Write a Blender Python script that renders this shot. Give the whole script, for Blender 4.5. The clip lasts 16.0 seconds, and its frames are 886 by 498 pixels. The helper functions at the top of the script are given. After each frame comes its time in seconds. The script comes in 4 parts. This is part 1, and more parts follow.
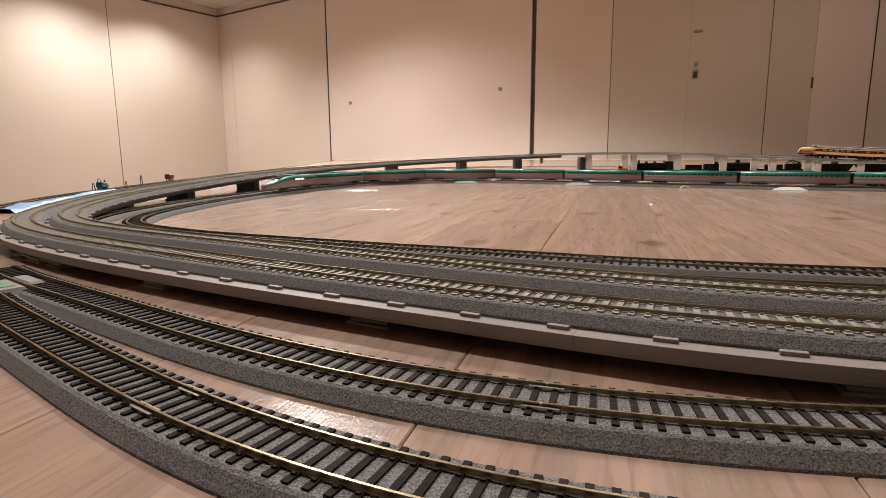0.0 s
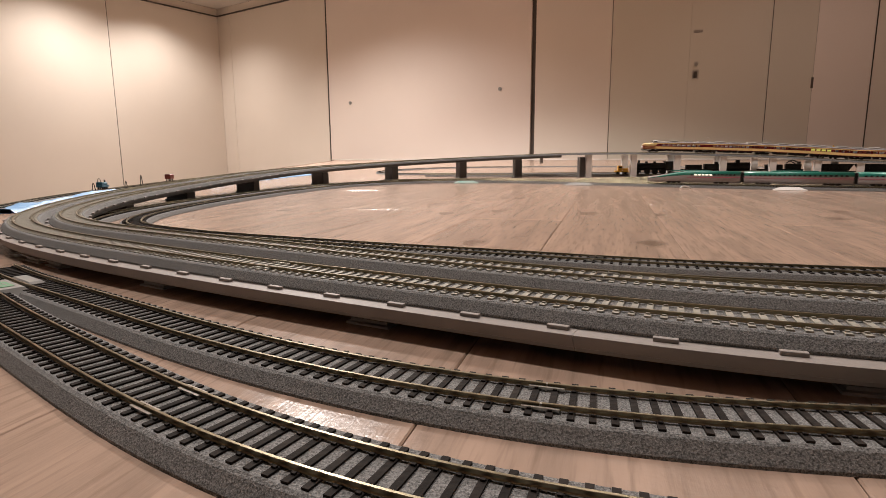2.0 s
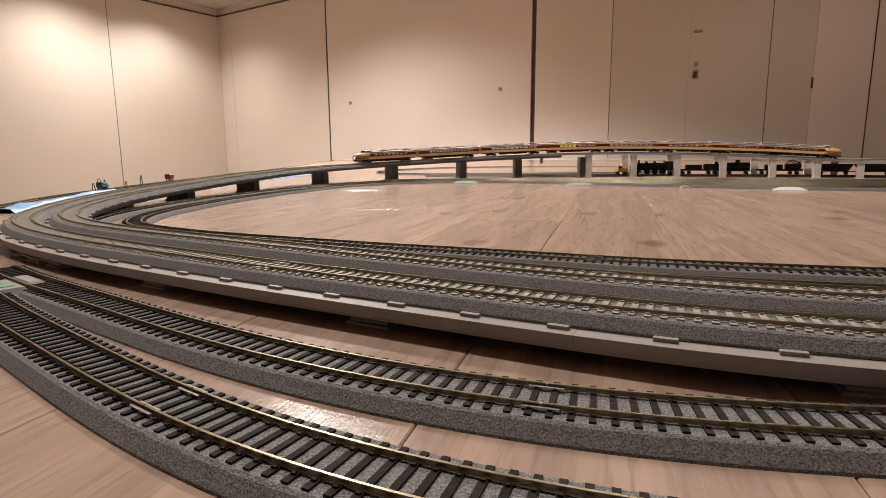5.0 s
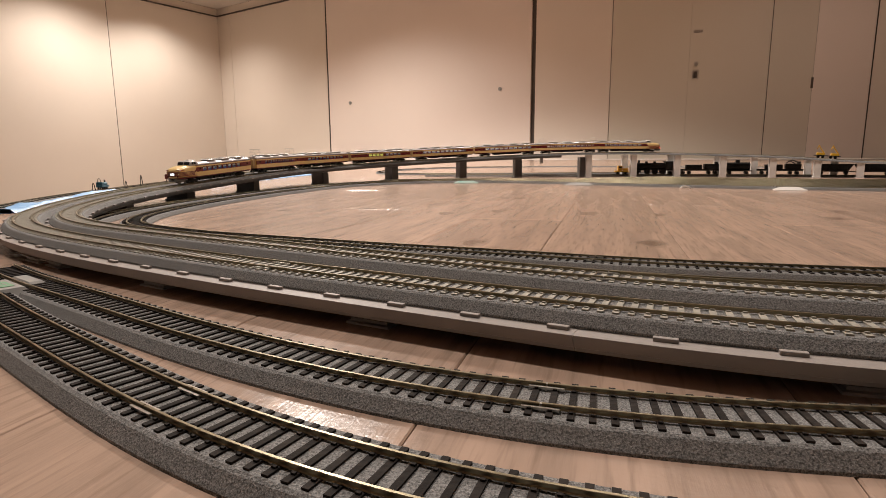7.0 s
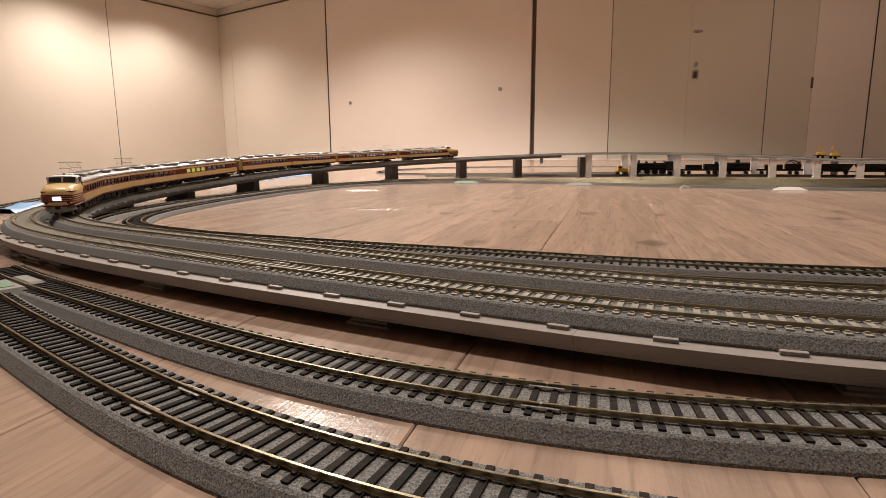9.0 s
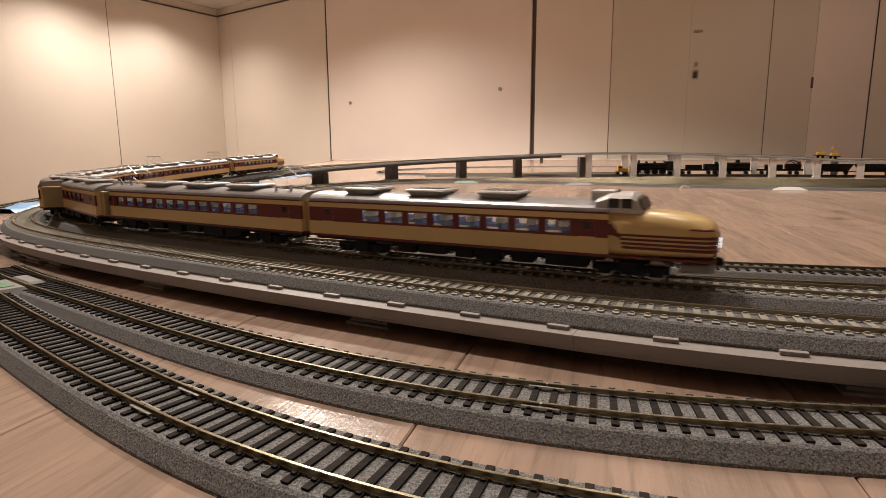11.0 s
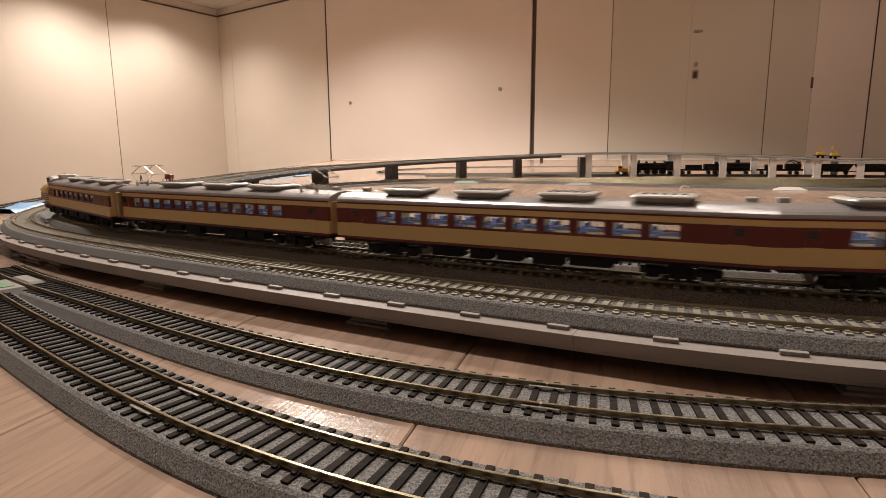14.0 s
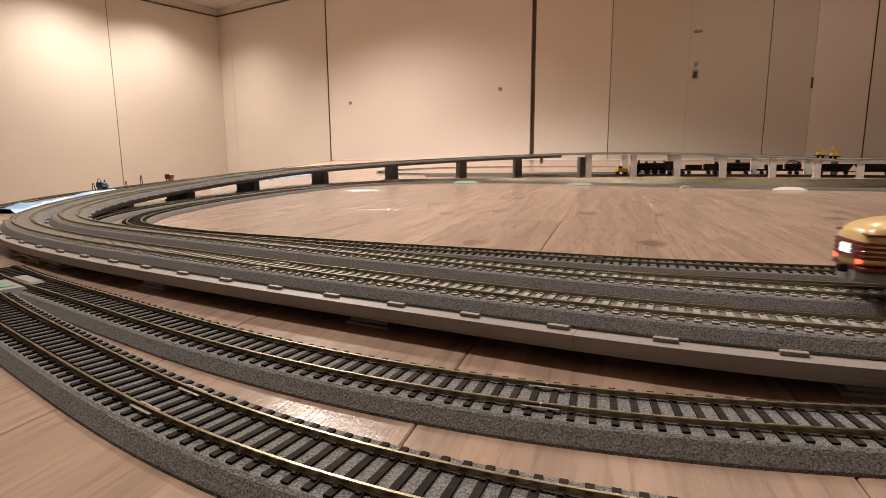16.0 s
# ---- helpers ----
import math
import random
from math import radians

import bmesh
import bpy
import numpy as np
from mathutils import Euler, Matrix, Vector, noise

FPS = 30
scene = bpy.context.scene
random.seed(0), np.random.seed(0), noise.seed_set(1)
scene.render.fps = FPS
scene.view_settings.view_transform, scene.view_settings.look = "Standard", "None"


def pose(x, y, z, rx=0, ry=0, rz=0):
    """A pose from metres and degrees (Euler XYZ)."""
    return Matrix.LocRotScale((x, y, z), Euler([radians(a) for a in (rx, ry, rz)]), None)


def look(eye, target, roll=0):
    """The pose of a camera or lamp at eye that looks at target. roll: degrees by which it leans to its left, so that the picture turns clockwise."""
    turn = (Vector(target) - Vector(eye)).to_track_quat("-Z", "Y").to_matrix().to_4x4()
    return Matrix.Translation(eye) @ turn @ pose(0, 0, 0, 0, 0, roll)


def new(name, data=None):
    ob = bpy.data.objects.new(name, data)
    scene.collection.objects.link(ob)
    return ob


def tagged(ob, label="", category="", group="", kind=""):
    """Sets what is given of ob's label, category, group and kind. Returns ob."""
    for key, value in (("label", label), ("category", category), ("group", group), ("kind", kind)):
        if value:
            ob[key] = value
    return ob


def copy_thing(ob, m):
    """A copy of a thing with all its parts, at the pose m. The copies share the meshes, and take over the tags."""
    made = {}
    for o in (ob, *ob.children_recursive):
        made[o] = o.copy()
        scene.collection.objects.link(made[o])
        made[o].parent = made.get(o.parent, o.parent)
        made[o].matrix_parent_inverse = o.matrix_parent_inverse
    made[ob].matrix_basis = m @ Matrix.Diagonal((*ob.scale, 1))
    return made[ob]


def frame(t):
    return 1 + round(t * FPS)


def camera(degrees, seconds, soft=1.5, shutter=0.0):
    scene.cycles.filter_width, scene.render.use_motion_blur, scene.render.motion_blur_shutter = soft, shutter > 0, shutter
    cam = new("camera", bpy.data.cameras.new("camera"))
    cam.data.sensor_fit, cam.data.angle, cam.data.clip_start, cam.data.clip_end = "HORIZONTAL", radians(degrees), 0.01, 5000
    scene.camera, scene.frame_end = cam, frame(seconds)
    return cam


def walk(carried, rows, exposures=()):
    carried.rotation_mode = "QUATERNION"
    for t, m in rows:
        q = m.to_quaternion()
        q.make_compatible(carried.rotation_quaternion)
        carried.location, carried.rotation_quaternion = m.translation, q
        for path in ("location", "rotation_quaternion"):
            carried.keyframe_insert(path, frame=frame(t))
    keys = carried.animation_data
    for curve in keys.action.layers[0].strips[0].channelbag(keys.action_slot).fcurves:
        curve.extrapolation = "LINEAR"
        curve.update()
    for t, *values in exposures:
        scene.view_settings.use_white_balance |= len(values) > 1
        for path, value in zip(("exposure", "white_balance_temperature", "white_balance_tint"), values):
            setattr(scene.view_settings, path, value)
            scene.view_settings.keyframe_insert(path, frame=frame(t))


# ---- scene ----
cam = camera(77, 16.0, soft=0.65, shutter=0.14)
EYE = pose(0, 0, 0.050, 90 - 9.56, 0, 0) @ pose(0, 0, 0, 0, 0, -0.4)
walk(cam, [(0.0, EYE), (16.0, EYE)], exposures=[(0.0, 0.2, 6080, 10), (4.0, 0.2, 6100, 10), (6.5, 0.2, 6250, 10), (9.0, 0.2, 6480, 10), (16.0, 0.2, 6500, 10)])

# ---- light ----
world = bpy.data.worlds.new("world")
scene.world = world
world.use_nodes = True
world.node_tree.nodes["Background"].inputs[0].default_value = (1.0, 0.75, 0.5, 1)
world.node_tree.nodes["Background"].inputs[1].default_value = 0.02

CORNER = Vector((-3.24, 8.5, 0))
U = Vector((0.828, -0.561, 0)).normalized()
V = Vector((-U.y, U.x, 0)) * -1
ROOM_U, ROOM_V, CEIL, RAIL_Z = 10.0, 9.5, 2.15, 2.035


def room(u, v, z):
    return CORNER + U * u + V * v + Vector((0, 0, z))


# A spot aimed straight down, for room lights and added fill alike.
def downlight(x, y, power, degrees, blend=0.6, size=0.05):
    lamp = bpy.data.lights.new("room_and_fill_lamp", "SPOT")
    lamp.energy, lamp.spot_size, lamp.spot_blend, lamp.shadow_soft_size = power, radians(degrees), blend, size
    lamp.color = (1.0, 0.885, 0.78)
    ob = new("room_and_fill_lamp", lamp)
    p = Vector((x, y, CEIL - 0.03))
    ob.matrix_world = look(p, p - Vector((0, 0, 1)))
    return p


# two near the side wall, the others over the floor; last four added fill
LIGHTS = [downlight(-3.80, 6.27, 135, 146, 0.9), downlight(-3.25, 7.24, 84, 134, 0.8), downlight(-1.45, 5.2, 270, 140, 0.8),
          downlight(-0.75, 3.2, 415, 126, 0.4), downlight(-0.65, 0.9, 108, 150), downlight(0.35, 0.45, 30, 150), downlight(0.8, 2.1, 70, 122),
          downlight(2.0, 3.4, 14, 135, 0.7)]

# ---- materials ----


def material(name, colour, rough=0.5, metal=0.0, second=None, scale=50.0, amount=0.5, bump=0.0, bump_scale=None,
             emit=0.0, per_object=0.0, detail=4.0, coat=0.0, distort=0.0, stretch=None, third=None, spec=0.5):
    m = bpy.data.materials.new(name)
    m.use_nodes = True
    n, l = m.node_tree.nodes, m.node_tree.links
    b = n["Principled BSDF"]
    b.inputs["Roughness"].default_value, b.inputs["Metallic"].default_value = rough, metal
    b.inputs["Coat Weight"].default_value = coat
    b.inputs["Specular IOR Level"].default_value = spec
    tex = n.new("ShaderNodeTexCoord")
    mp = n.new("ShaderNodeMapping")
    if stretch:
        mp.inputs["Scale"].default_value = stretch
    l.new(tex.outputs["Object"], mp.inputs["Vector"])
    base = n.new("ShaderNodeRGB")
    base.outputs[0].default_value = (*colour, 1)
    out = base.outputs[0]
    if second:
        nz = n.new("ShaderNodeTexNoise")
        nz.inputs["Scale"].default_value, nz.inputs["Detail"].default_value = scale, detail
        nz.inputs["Distortion"].default_value = distort
        l.new(mp.outputs[0], nz.inputs["Vector"])
        rp = n.new("ShaderNodeMapRange")
        rp.inputs["From Min"].default_value, rp.inputs["From Max"].default_value = 0.35, 0.65
        rp.inputs["To Max"].default_value = amount
        l.new(nz.outputs["Fac"], rp.inputs["Value"])
        mix = n.new("ShaderNodeMix")
        mix.data_type = "RGBA"
        l.new(rp.outputs[0], mix.inputs[0])
        l.new(out, mix.inputs[6])
        mix.inputs[7].default_value = (*second, 1)
        out = mix.outputs[2]
    if third:
        nz = n.new("ShaderNodeTexNoise")
        nz.inputs["Scale"].default_value, nz.inputs["Detail"].default_value = third[1], 5.0
        l.new(tex.outputs["Object"], nz.inputs["Vector"])
        rp = n.new("ShaderNodeMapRange")
        rp.inputs["From Min"].default_value, rp.inputs["From Max"].default_value = 0.45, 0.75
        rp.inputs["To Max"].default_value = third[2]
        l.new(nz.outputs["Fac"], rp.inputs["Value"])
        mix = n.new("ShaderNodeMix")
        mix.data_type = "RGBA"
        l.new(rp.outputs[0], mix.inputs[0])
        l.new(out, mix.inputs[6])
        mix.inputs[7].default_value = (*third[0], 1)
        out = mix.outputs[2]
    if per_object:
        info = n.new("ShaderNodeObjectInfo")
        mr = n.new("ShaderNodeMapRange")
        mr.inputs["To Min"].default_value, mr.inputs["To Max"].default_value = 1 - per_object, 1 + per_object
        l.new(info.outputs["Random"], mr.inputs["Value"])
        hs = n.new("ShaderNodeHueSaturation")
        l.new(mr.outputs[0], hs.inputs["Value"])
        l.new(out, hs.inputs["Color"])
        out = hs.outputs["Color"]
    l.new(out, b.inputs["Base Color"])
    if emit:
        b.inputs["Emission Color"].default_value = (*colour, 1)
        b.inputs["Emission Strength"].default_value = emit
    if bump:
        nz = n.new("ShaderNodeTexNoise")
        nz.inputs["Scale"].default_value, nz.inputs["Detail"].default_value = bump_scale or scale, 5.0
        l.new(mp.outputs[0], nz.inputs["Vector"])
        bp = n.new("ShaderNodeBump")
        bp.inputs["Strength"].default_value, bp.inputs["Distance"].default_value = min(1.0, bump), 0.6 / (bump_scale or scale)
        l.new(nz.outputs["Fac"], bp.inputs["Height"])
        l.new(bp.outputs[0], b.inputs["Normal"])
    return m


def plank_material():
    """Pale oak laminate: long grain streaks, knots, tone by plank, a satin coat with fine relief."""
    m = material("oak_laminate", (0.455, 0.322, 0.246), 0.21, second=(0.25, 0.18, 0.138), scale=7.0, amount=0.65, detail=9.0,
                 bump=0.05, bump_scale=140.0, per_object=0.09, distort=0.8, stretch=(0.9, 11.0, 1.0))
    n, l = m.node_tree.nodes, m.node_tree.links
    b = n["Principled BSDF"]
    tex = n.new("ShaderNodeTexCoord")
    info = n.new("ShaderNodeObjectInfo")
    add = n.new("ShaderNodeVectorMath")
    add.operation = "ADD"
    sc = n.new("ShaderNodeVectorMath")
    sc.operation = "SCALE"
    sc.inputs["Scale"].default_value = 7.0
    l.new(info.outputs["Location"], sc.inputs[0])
    l.new(tex.outputs["Object"], add.inputs[0])
    l.new(sc.outputs[0], add.inputs[1])
    mp = n.new("ShaderNodeMapping")
    mp.inputs["Scale"].default_value = (13.0, 21.0, 1.0)
    l.new(add.outputs[0], mp.inputs["Vector"])
    # each plank is cut from another part of the grain
    for node in list(n):
        if node.bl_idname == "ShaderNodeMapping" and node != mp:
            l.new(add.outputs[0], node.inputs["Vector"])
    warp = n.new("ShaderNodeTexNoise")
    warp.inputs["Scale"].default_value, warp.inputs["Detail"].default_value = 3.0, 4.0
    l.new(mp.outputs[0], warp.inputs["Vector"])
    push = n.new("ShaderNodeVectorMath")
    push.operation = "MULTIPLY_ADD"
    push.inputs[1].default_value = (0.3, 0.3, 0.0)
    l.new(warp.outputs["Color"], push.inputs[0])
    l.new(mp.outputs[0], push.inputs[2])
    vo = n.new("ShaderNodeTexVoronoi")
    vo.voronoi_dimensions = "2D"
    vo.inputs["Scale"].default_value = 1.0
    l.new(push.outputs[0], vo.inputs["Vector"])
    rp = n.new("ShaderNodeMapRange")
    rp.inputs["From Min"].default_value, rp.inputs["From Max"].default_value = 0.02, 0.20
    rp.inputs["To Min"].default_value, rp.inputs["To Max"].default_value = 1.0, 0.0
    l.new(vo.outputs["Distance"], rp.inputs["Value"])
    some = n.new("ShaderNodeMapRange")
    some.inputs["From Min"].default_value, some.inputs["From Max"].default_value = 0.66, 0.86
    tell = n.new("ShaderNodeSeparateColor")
    l.new(vo.outputs["Color"], tell.inputs[0])
    l.new(tell.outputs[0], some.inputs["Value"])
    knot = n.new("ShaderNodeMath")
    knot.operation = "MULTIPLY"
    l.new(rp.outputs[0], knot.inputs[0])
    l.new(some.outputs[0], knot.inputs[1])
    mix = n.new("ShaderNodeMix")
    mix.data_type = "RGBA"
    mix.inputs[7].default_value = (0.10, 0.062, 0.042, 1)
    old = b.inputs["Base Color"].links[0].from_socket
    l.new(knot.outputs[0], mix.inputs[0])
    l.new(old, mix.inputs[6])
    # short fine pores along the grain
    fine = n.new("ShaderNodeMapping")
    fine.inputs["Scale"].default_value = (45.0, 520.0, 1.0)
    l.new(add.outputs[0], fine.inputs["Vector"])
    pores = n.new("ShaderNodeTexNoise")
    pores.inputs["Scale"].default_value, pores.inputs["Detail"].default_value = 1.0, 3.0
    l.new(fine.outputs[0], pores.inputs["Vector"])
    dark = n.new("ShaderNodeMapRange")
    dark.inputs["From Min"].default_value, dark.inputs["From Max"].default_value = 0.5, 0.75
    dark.inputs["To Max"].default_value = 0.7
    l.new(pores.outputs["Fac"], dark.inputs["Value"])
    pored = n.new("ShaderNodeMix")
    pored.data_type = "RGBA"
    pored.inputs[7].default_value = (0.21, 0.145, 0.108, 1)
    l.new(dark.outputs[0], pored.inputs[0])
    l.new(mix.outputs[2], pored.inputs[6])
    l.new(pored.outputs[2], b.inputs["Base Color"])
    # a faint orange-peel relief over the grain
    peel = n.new("ShaderNodeTexNoise")
    peel.inputs["Scale"].default_value, peel.inputs["Detail"].default_value = 260.0, 3.0
    l.new(tex.outputs["Object"], peel.inputs["Vector"])
    bump = n.new("ShaderNodeBump")
    bump.inputs["Strength"].default_value, bump.inputs["Distance"].default_value = 1.0, 0.0001
    l.new(peel.outputs["Fac"], bump.inputs["Height"])
    l.new(b.inputs["Normal"].links[0].from_socket, bump.inputs["Normal"])
    l.new(bump.outputs[0], b.inputs["Normal"])
    return m


M_PLANK = plank_material()
M_LOWER = material("pale_lower_floor", (0.42, 0.33, 0.26), 0.45, second=(0.33, 0.25, 0.19), scale=3, stretch=(1.0, 9.0, 1.0), bump=0.05)
M_SUBFLOOR = material("joint_filler", (0.30, 0.20, 0.14), 0.7, second=(0.2, 0.14, 0.1), scale=6)
M_WALL = material("cream_wall", (0.70, 0.62, 0.54), 0.62, second=(0.66, 0.58, 0.50), scale=1.3, amount=0.6, bump=0.12, bump_scale=220)
M_PANEL = material("pinkish_panel", (0.74, 0.645, 0.58), 0.5, second=(0.70, 0.61, 0.545), scale=1.1, amount=0.6, bump=0.08, bump_scale=200)
M_DOOR = material("grey_beige_door", (0.60, 0.545, 0.455), 0.5, second=(0.57, 0.51, 0.43), scale=1.2, amount=0.6, bump=0.08, bump_scale=200)
M_SEAM = material("dark_seam", (0.08, 0.06, 0.05), 0.6, second=(0.05, 0.04, 0.03), scale=20)
M_CEIL = material("ceiling_paint", (0.66, 0.60, 0.54), 0.8, second=(0.62, 0.56, 0.5), scale=2, bump=0.1, bump_scale=150)
M_STEEL = material("brushed_steel", (0.5, 0.47, 0.43), 0.35, 1.0, second=(0.35, 0.33, 0.3), scale=90)
M_BALLAST = material("grey_ballast", (0.21, 0.205, 0.20), 0.9, second=(0.055, 0.054, 0.052), scale=2300, amount=0.9, detail=2,
                     bump=0.9, bump_scale=2300, third=((0.46, 0.45, 0.44), 3300, 0.6))
M_TIE = material("black_brown_tie", (0.020, 0.016, 0.014), 0.75, second=(0.035, 0.029, 0.025), scale=500, amount=0.6, per_object=0.3, bump=0.3, spec=0.12)
M_CONCRETE_TIE = material("pale_concrete_tie", (0.36, 0.335, 0.28), 0.6, second=(0.29, 0.27, 0.225), scale=600, amount=0.7, per_object=0.12, bump=0.3)
M_RAIL = material("brassy_rail", (0.27, 0.235, 0.16), 0.36, 1.0, second=(0.17, 0.145, 0.09), scale=160, amount=0.7)
M_DECK = material("grey_viaduct_plastic", (0.30, 0.265, 0.245), 0.5, second=(0.26, 0.23, 0.21), scale=60, amount=0.6, bump=0.15, bump_scale=700)
M_DECK_DARK = material("dark_viaduct_plastic", (0.12, 0.112, 0.108), 0.5, second=(0.09, 0.085, 0.08), scale=60, amount=0.6, bump=0.15, bump_scale=700)
M_PIER = material("dark_grey_pier", (0.115, 0.11, 0.108), 0.55, second=(0.09, 0.085, 0.082), scale=70, bump=0.15, bump_scale=600)
M_PIER_WHITE = material("white_pier", (0.74, 0.71, 0.68), 0.5, second=(0.56, 0.52, 0.49), scale=60, bump=0.1, bump_scale=600)
M_CREAM = material("cream_livery", (0.80, 0.57, 0.25), 0.28, second=(0.76, 0.53, 0.23), scale=80, coat=0.3)
M_RED = material("maroon_livery", (0.15, 0.010, 0.012), 0.3, second=(0.13, 0.008, 0.010), scale=80, coat=0.1)
M_SILVER = material("silver_roof", (0.34, 0.325, 0.33), 0.34, 0.35, second=(0.28, 0.27, 0.275), scale=120)
M_AC = material("pale_roof_unit", (0.58, 0.55, 0.52), 0.4, 0.3, second=(0.46, 0.44, 0.42), scale=200)
M_BLACK = material("black_underframe", (0.010, 0.010, 0.010), 0.6, second=(0.02, 0.019, 0.018), scale=300, spec=0.2)
M_WHEEL = material("steel_wheel", (0.4, 0.38, 0.35), 0.3, 1.0, second=(0.25, 0.24, 0.22), scale=300)
M_SEAT = material("blue_seat", (0.12, 0.20, 0.50), 0.7, second=(0.09, 0.16, 0.42), scale=300)
M_WHITE_CLOTH = material("white_cloth", (0.78, 0.80, 0.80), 0.8, second=(0.7, 0.72, 0.72), scale=300)
M_INTERIOR = material("pale_interior", (0.62, 0.62, 0.58), 0.6, second=(0.55, 0.55, 0.5), scale=100)
# The blind's own glow stands in for cabin light behind it.
M_CURTAIN = material("glowing_yellow_green_blind", (0.60, 0.62, 0.14), 0.6, emit=0.35)
M_DARKGLASS = material("dark_glass", (0.02, 0.022, 0.025), 0.08, second=(0.03, 0.03, 0.035), scale=100)
M_GANGWAY = material("pale_tan_gangway", (0.60, 0.43, 0.23), 0.5, second=(0.54, 0.38, 0.20), scale=200)
M_HEADLIGHT = material("lit_headlight", (1.0, 0.95, 0.85), 0.3, emit=4)
M_CABINLIGHT = material("cool_cabin_light", (0.95, 0.97, 1.0), 0.4, emit=1.6)
M_HEADMARK = material("lit_headmark", (0.9, 0.95, 1.0), 0.3, emit=1.3)
M_TAILLIGHT = material("lit_taillight", (1.0, 0.06, 0.03), 0.3, emit=4)
M_GREEN = material("green_livery", (0.02, 0.19, 0.145), 0.3, second=(0.018, 0.17, 0.13), scale=60, coat=0.2)
M_PALE = material("silver_white_livery", (0.30, 0.275, 0.275), 0.3, second=(0.36, 0.33, 0.33), scale=60, coat=0.4)
M_PINK = material("pink_stripe", (0.5, 0.12, 0.2), 0.3)
M_LITWIN = material("lit_window", (1.0, 0.9, 0.7), 0.3, emit=1.2)
M_YELLOW = material("yellow_paint", (0.70, 0.40, 0.03), 0.4, second=(0.6, 0.33, 0.02), scale=150)
M_BLUE = material("blue_sheet", (0.20, 0.40, 0.68), 0.4, second=(0.30, 0.50, 0.75), scale=25, amount=0.7, bump=0.5, bump_scale=40)
M_TEALPAINT = material("dark_teal_paint", (0.05, 0.16, 0.22), 0.4, second=(0.04, 0.12, 0.17), scale=200)
M_BROWNRED = material("brick_red_paint", (0.22, 0.05, 0.035), 0.5, second=(0.17, 0.04, 0.03), scale=200)
M_GREY = material("mid_grey_plastic", (0.27, 0.265, 0.25), 0.5, second=(0.23, 0.225, 0.21), scale=150)
M_WHITE = material("white_plastic", (0.75, 0.73, 0.70), 0.4, second=(0.68, 0.66, 0.63), scale=150)
M_TEALPLATE = material("teal_plate", (0.22, 0.42, 0.38), 0.4, second=(0.5, 0.55, 0.52), scale=120)
M_LABEL = material("green_label", (0.16, 0.34, 0.20), 0.5, second=(0.12, 0.28, 0.17), scale=200)
M_CABLE = material("white_cable", (0.6, 0.55, 0.5), 0.5, second=(0.5, 0.46, 0.42), scale=50)


def glass():
    """Thin clear pane: mostly clear, a little mirror."""
    m = bpy.data.materials.new("window_glass")
    m.use_nodes = True
    n, l = m.node_tree.nodes, m.node_tree.links
    n.remove(n["Principled BSDF"])
    clear, mirror, mix = n.new("ShaderNodeBsdfTransparent"), n.new("ShaderNodeBsdfGlossy"), n.new("ShaderNodeMixShader")
    clear.inputs["Color"].default_value = (0.90, 0.95, 0.97, 1)
    mirror.inputs["Roughness"].default_value = 0.05
    mix.inputs["Fac"].default_value = 0.10
    l.new(clear.outputs[0], mix.inputs[1])
    l.new(mirror.outputs[0], mix.inputs[2])
    l.new(mix.outputs[0], n["Material Output"].inputs["Surface"])
    return m


M_GLASS = glass()

# ---- mesh tools ----


def finish(name, bm, mat, parent=None, label="", smooth=False):
    me = bpy.data.meshes.new(name)
    bm.normal_update()
    if smooth:
        for f in bm.faces:
            f.smooth = True
    bm.to_mesh(me)
    bm.free()
    me.materials.append(mat)
    ob = new(name, me)
    if parent is not None:
        ob.parent = parent
    if label:
        ob["label"] = label
    return ob


part = finish


def thing(name, m, label, category, group="", kind=""):
    ob = new(name)
    ob.matrix_basis = m
    ob.empty_display_size = 0.01
    return tagged(ob, label, category, group, kind)


def box(bm, x0, x1, y0, y1, z0, z1, m=None, bevel=0.0):
    vs = [bm.verts.new((x, y, z)) for x in (x0, x1) for y in (y0, y1) for z in (z0, z1)]
    fs = [bm.faces.new([vs[i] for i in q]) for q in ((0, 1, 3, 2), (4, 6, 7, 5), (0, 4, 5, 1), (2, 3, 7, 6), (0, 2, 6, 4), (1, 5, 7, 3))]
    if bevel:
        es = list({e for f in fs for e in f.edges})
        r = bmesh.ops.bevel(bm, geom=es, offset=bevel, segments=2, affect="EDGES", profile=0.5)
        vs = list({v for f in r["faces"] for v in f.verts} | {v for v in vs if v.is_valid})
    if m is not None:
        bmesh.ops.transform(bm, matrix=m, verts=vs)
    return vs


def cylinder(bm, radius, length, m, seg=14, radius2=None):
    r = bmesh.ops.create_cone(bm, cap_ends=True, segments=seg, radius1=radius, radius2=radius if radius2 is None else radius2,
                              depth=length, matrix=m)
    return r["verts"]


def tube(bm, points, radius, seg=6):
    """A round wire along points."""
    rings = []
    pts = [Vector(p) for p in points]
    for i, p in enumerate(pts):
        d = (pts[min(i + 1, len(pts) - 1)] - pts[max(i - 1, 0)]).normalized()
        side = d.cross(Vector((0, 0, 1)))
        side = side.normalized() if side.length > 1e-6 else Vector((1, 0, 0))
        up = side.cross(d)
        rings.append([bm.verts.new(p + (side * math.cos(a) + up * math.sin(a)) * radius) for a in (2 * math.pi * k / seg for k in range(seg))])
    for a, b in zip(rings, rings[1:]):
        for k in range(seg):
            bm.faces.new((a[k], a[(k + 1) % seg], b[(k + 1) % seg], b[k]))
    bm.faces.new(rings[0][::-1])
    bm.faces.new(rings[-1])


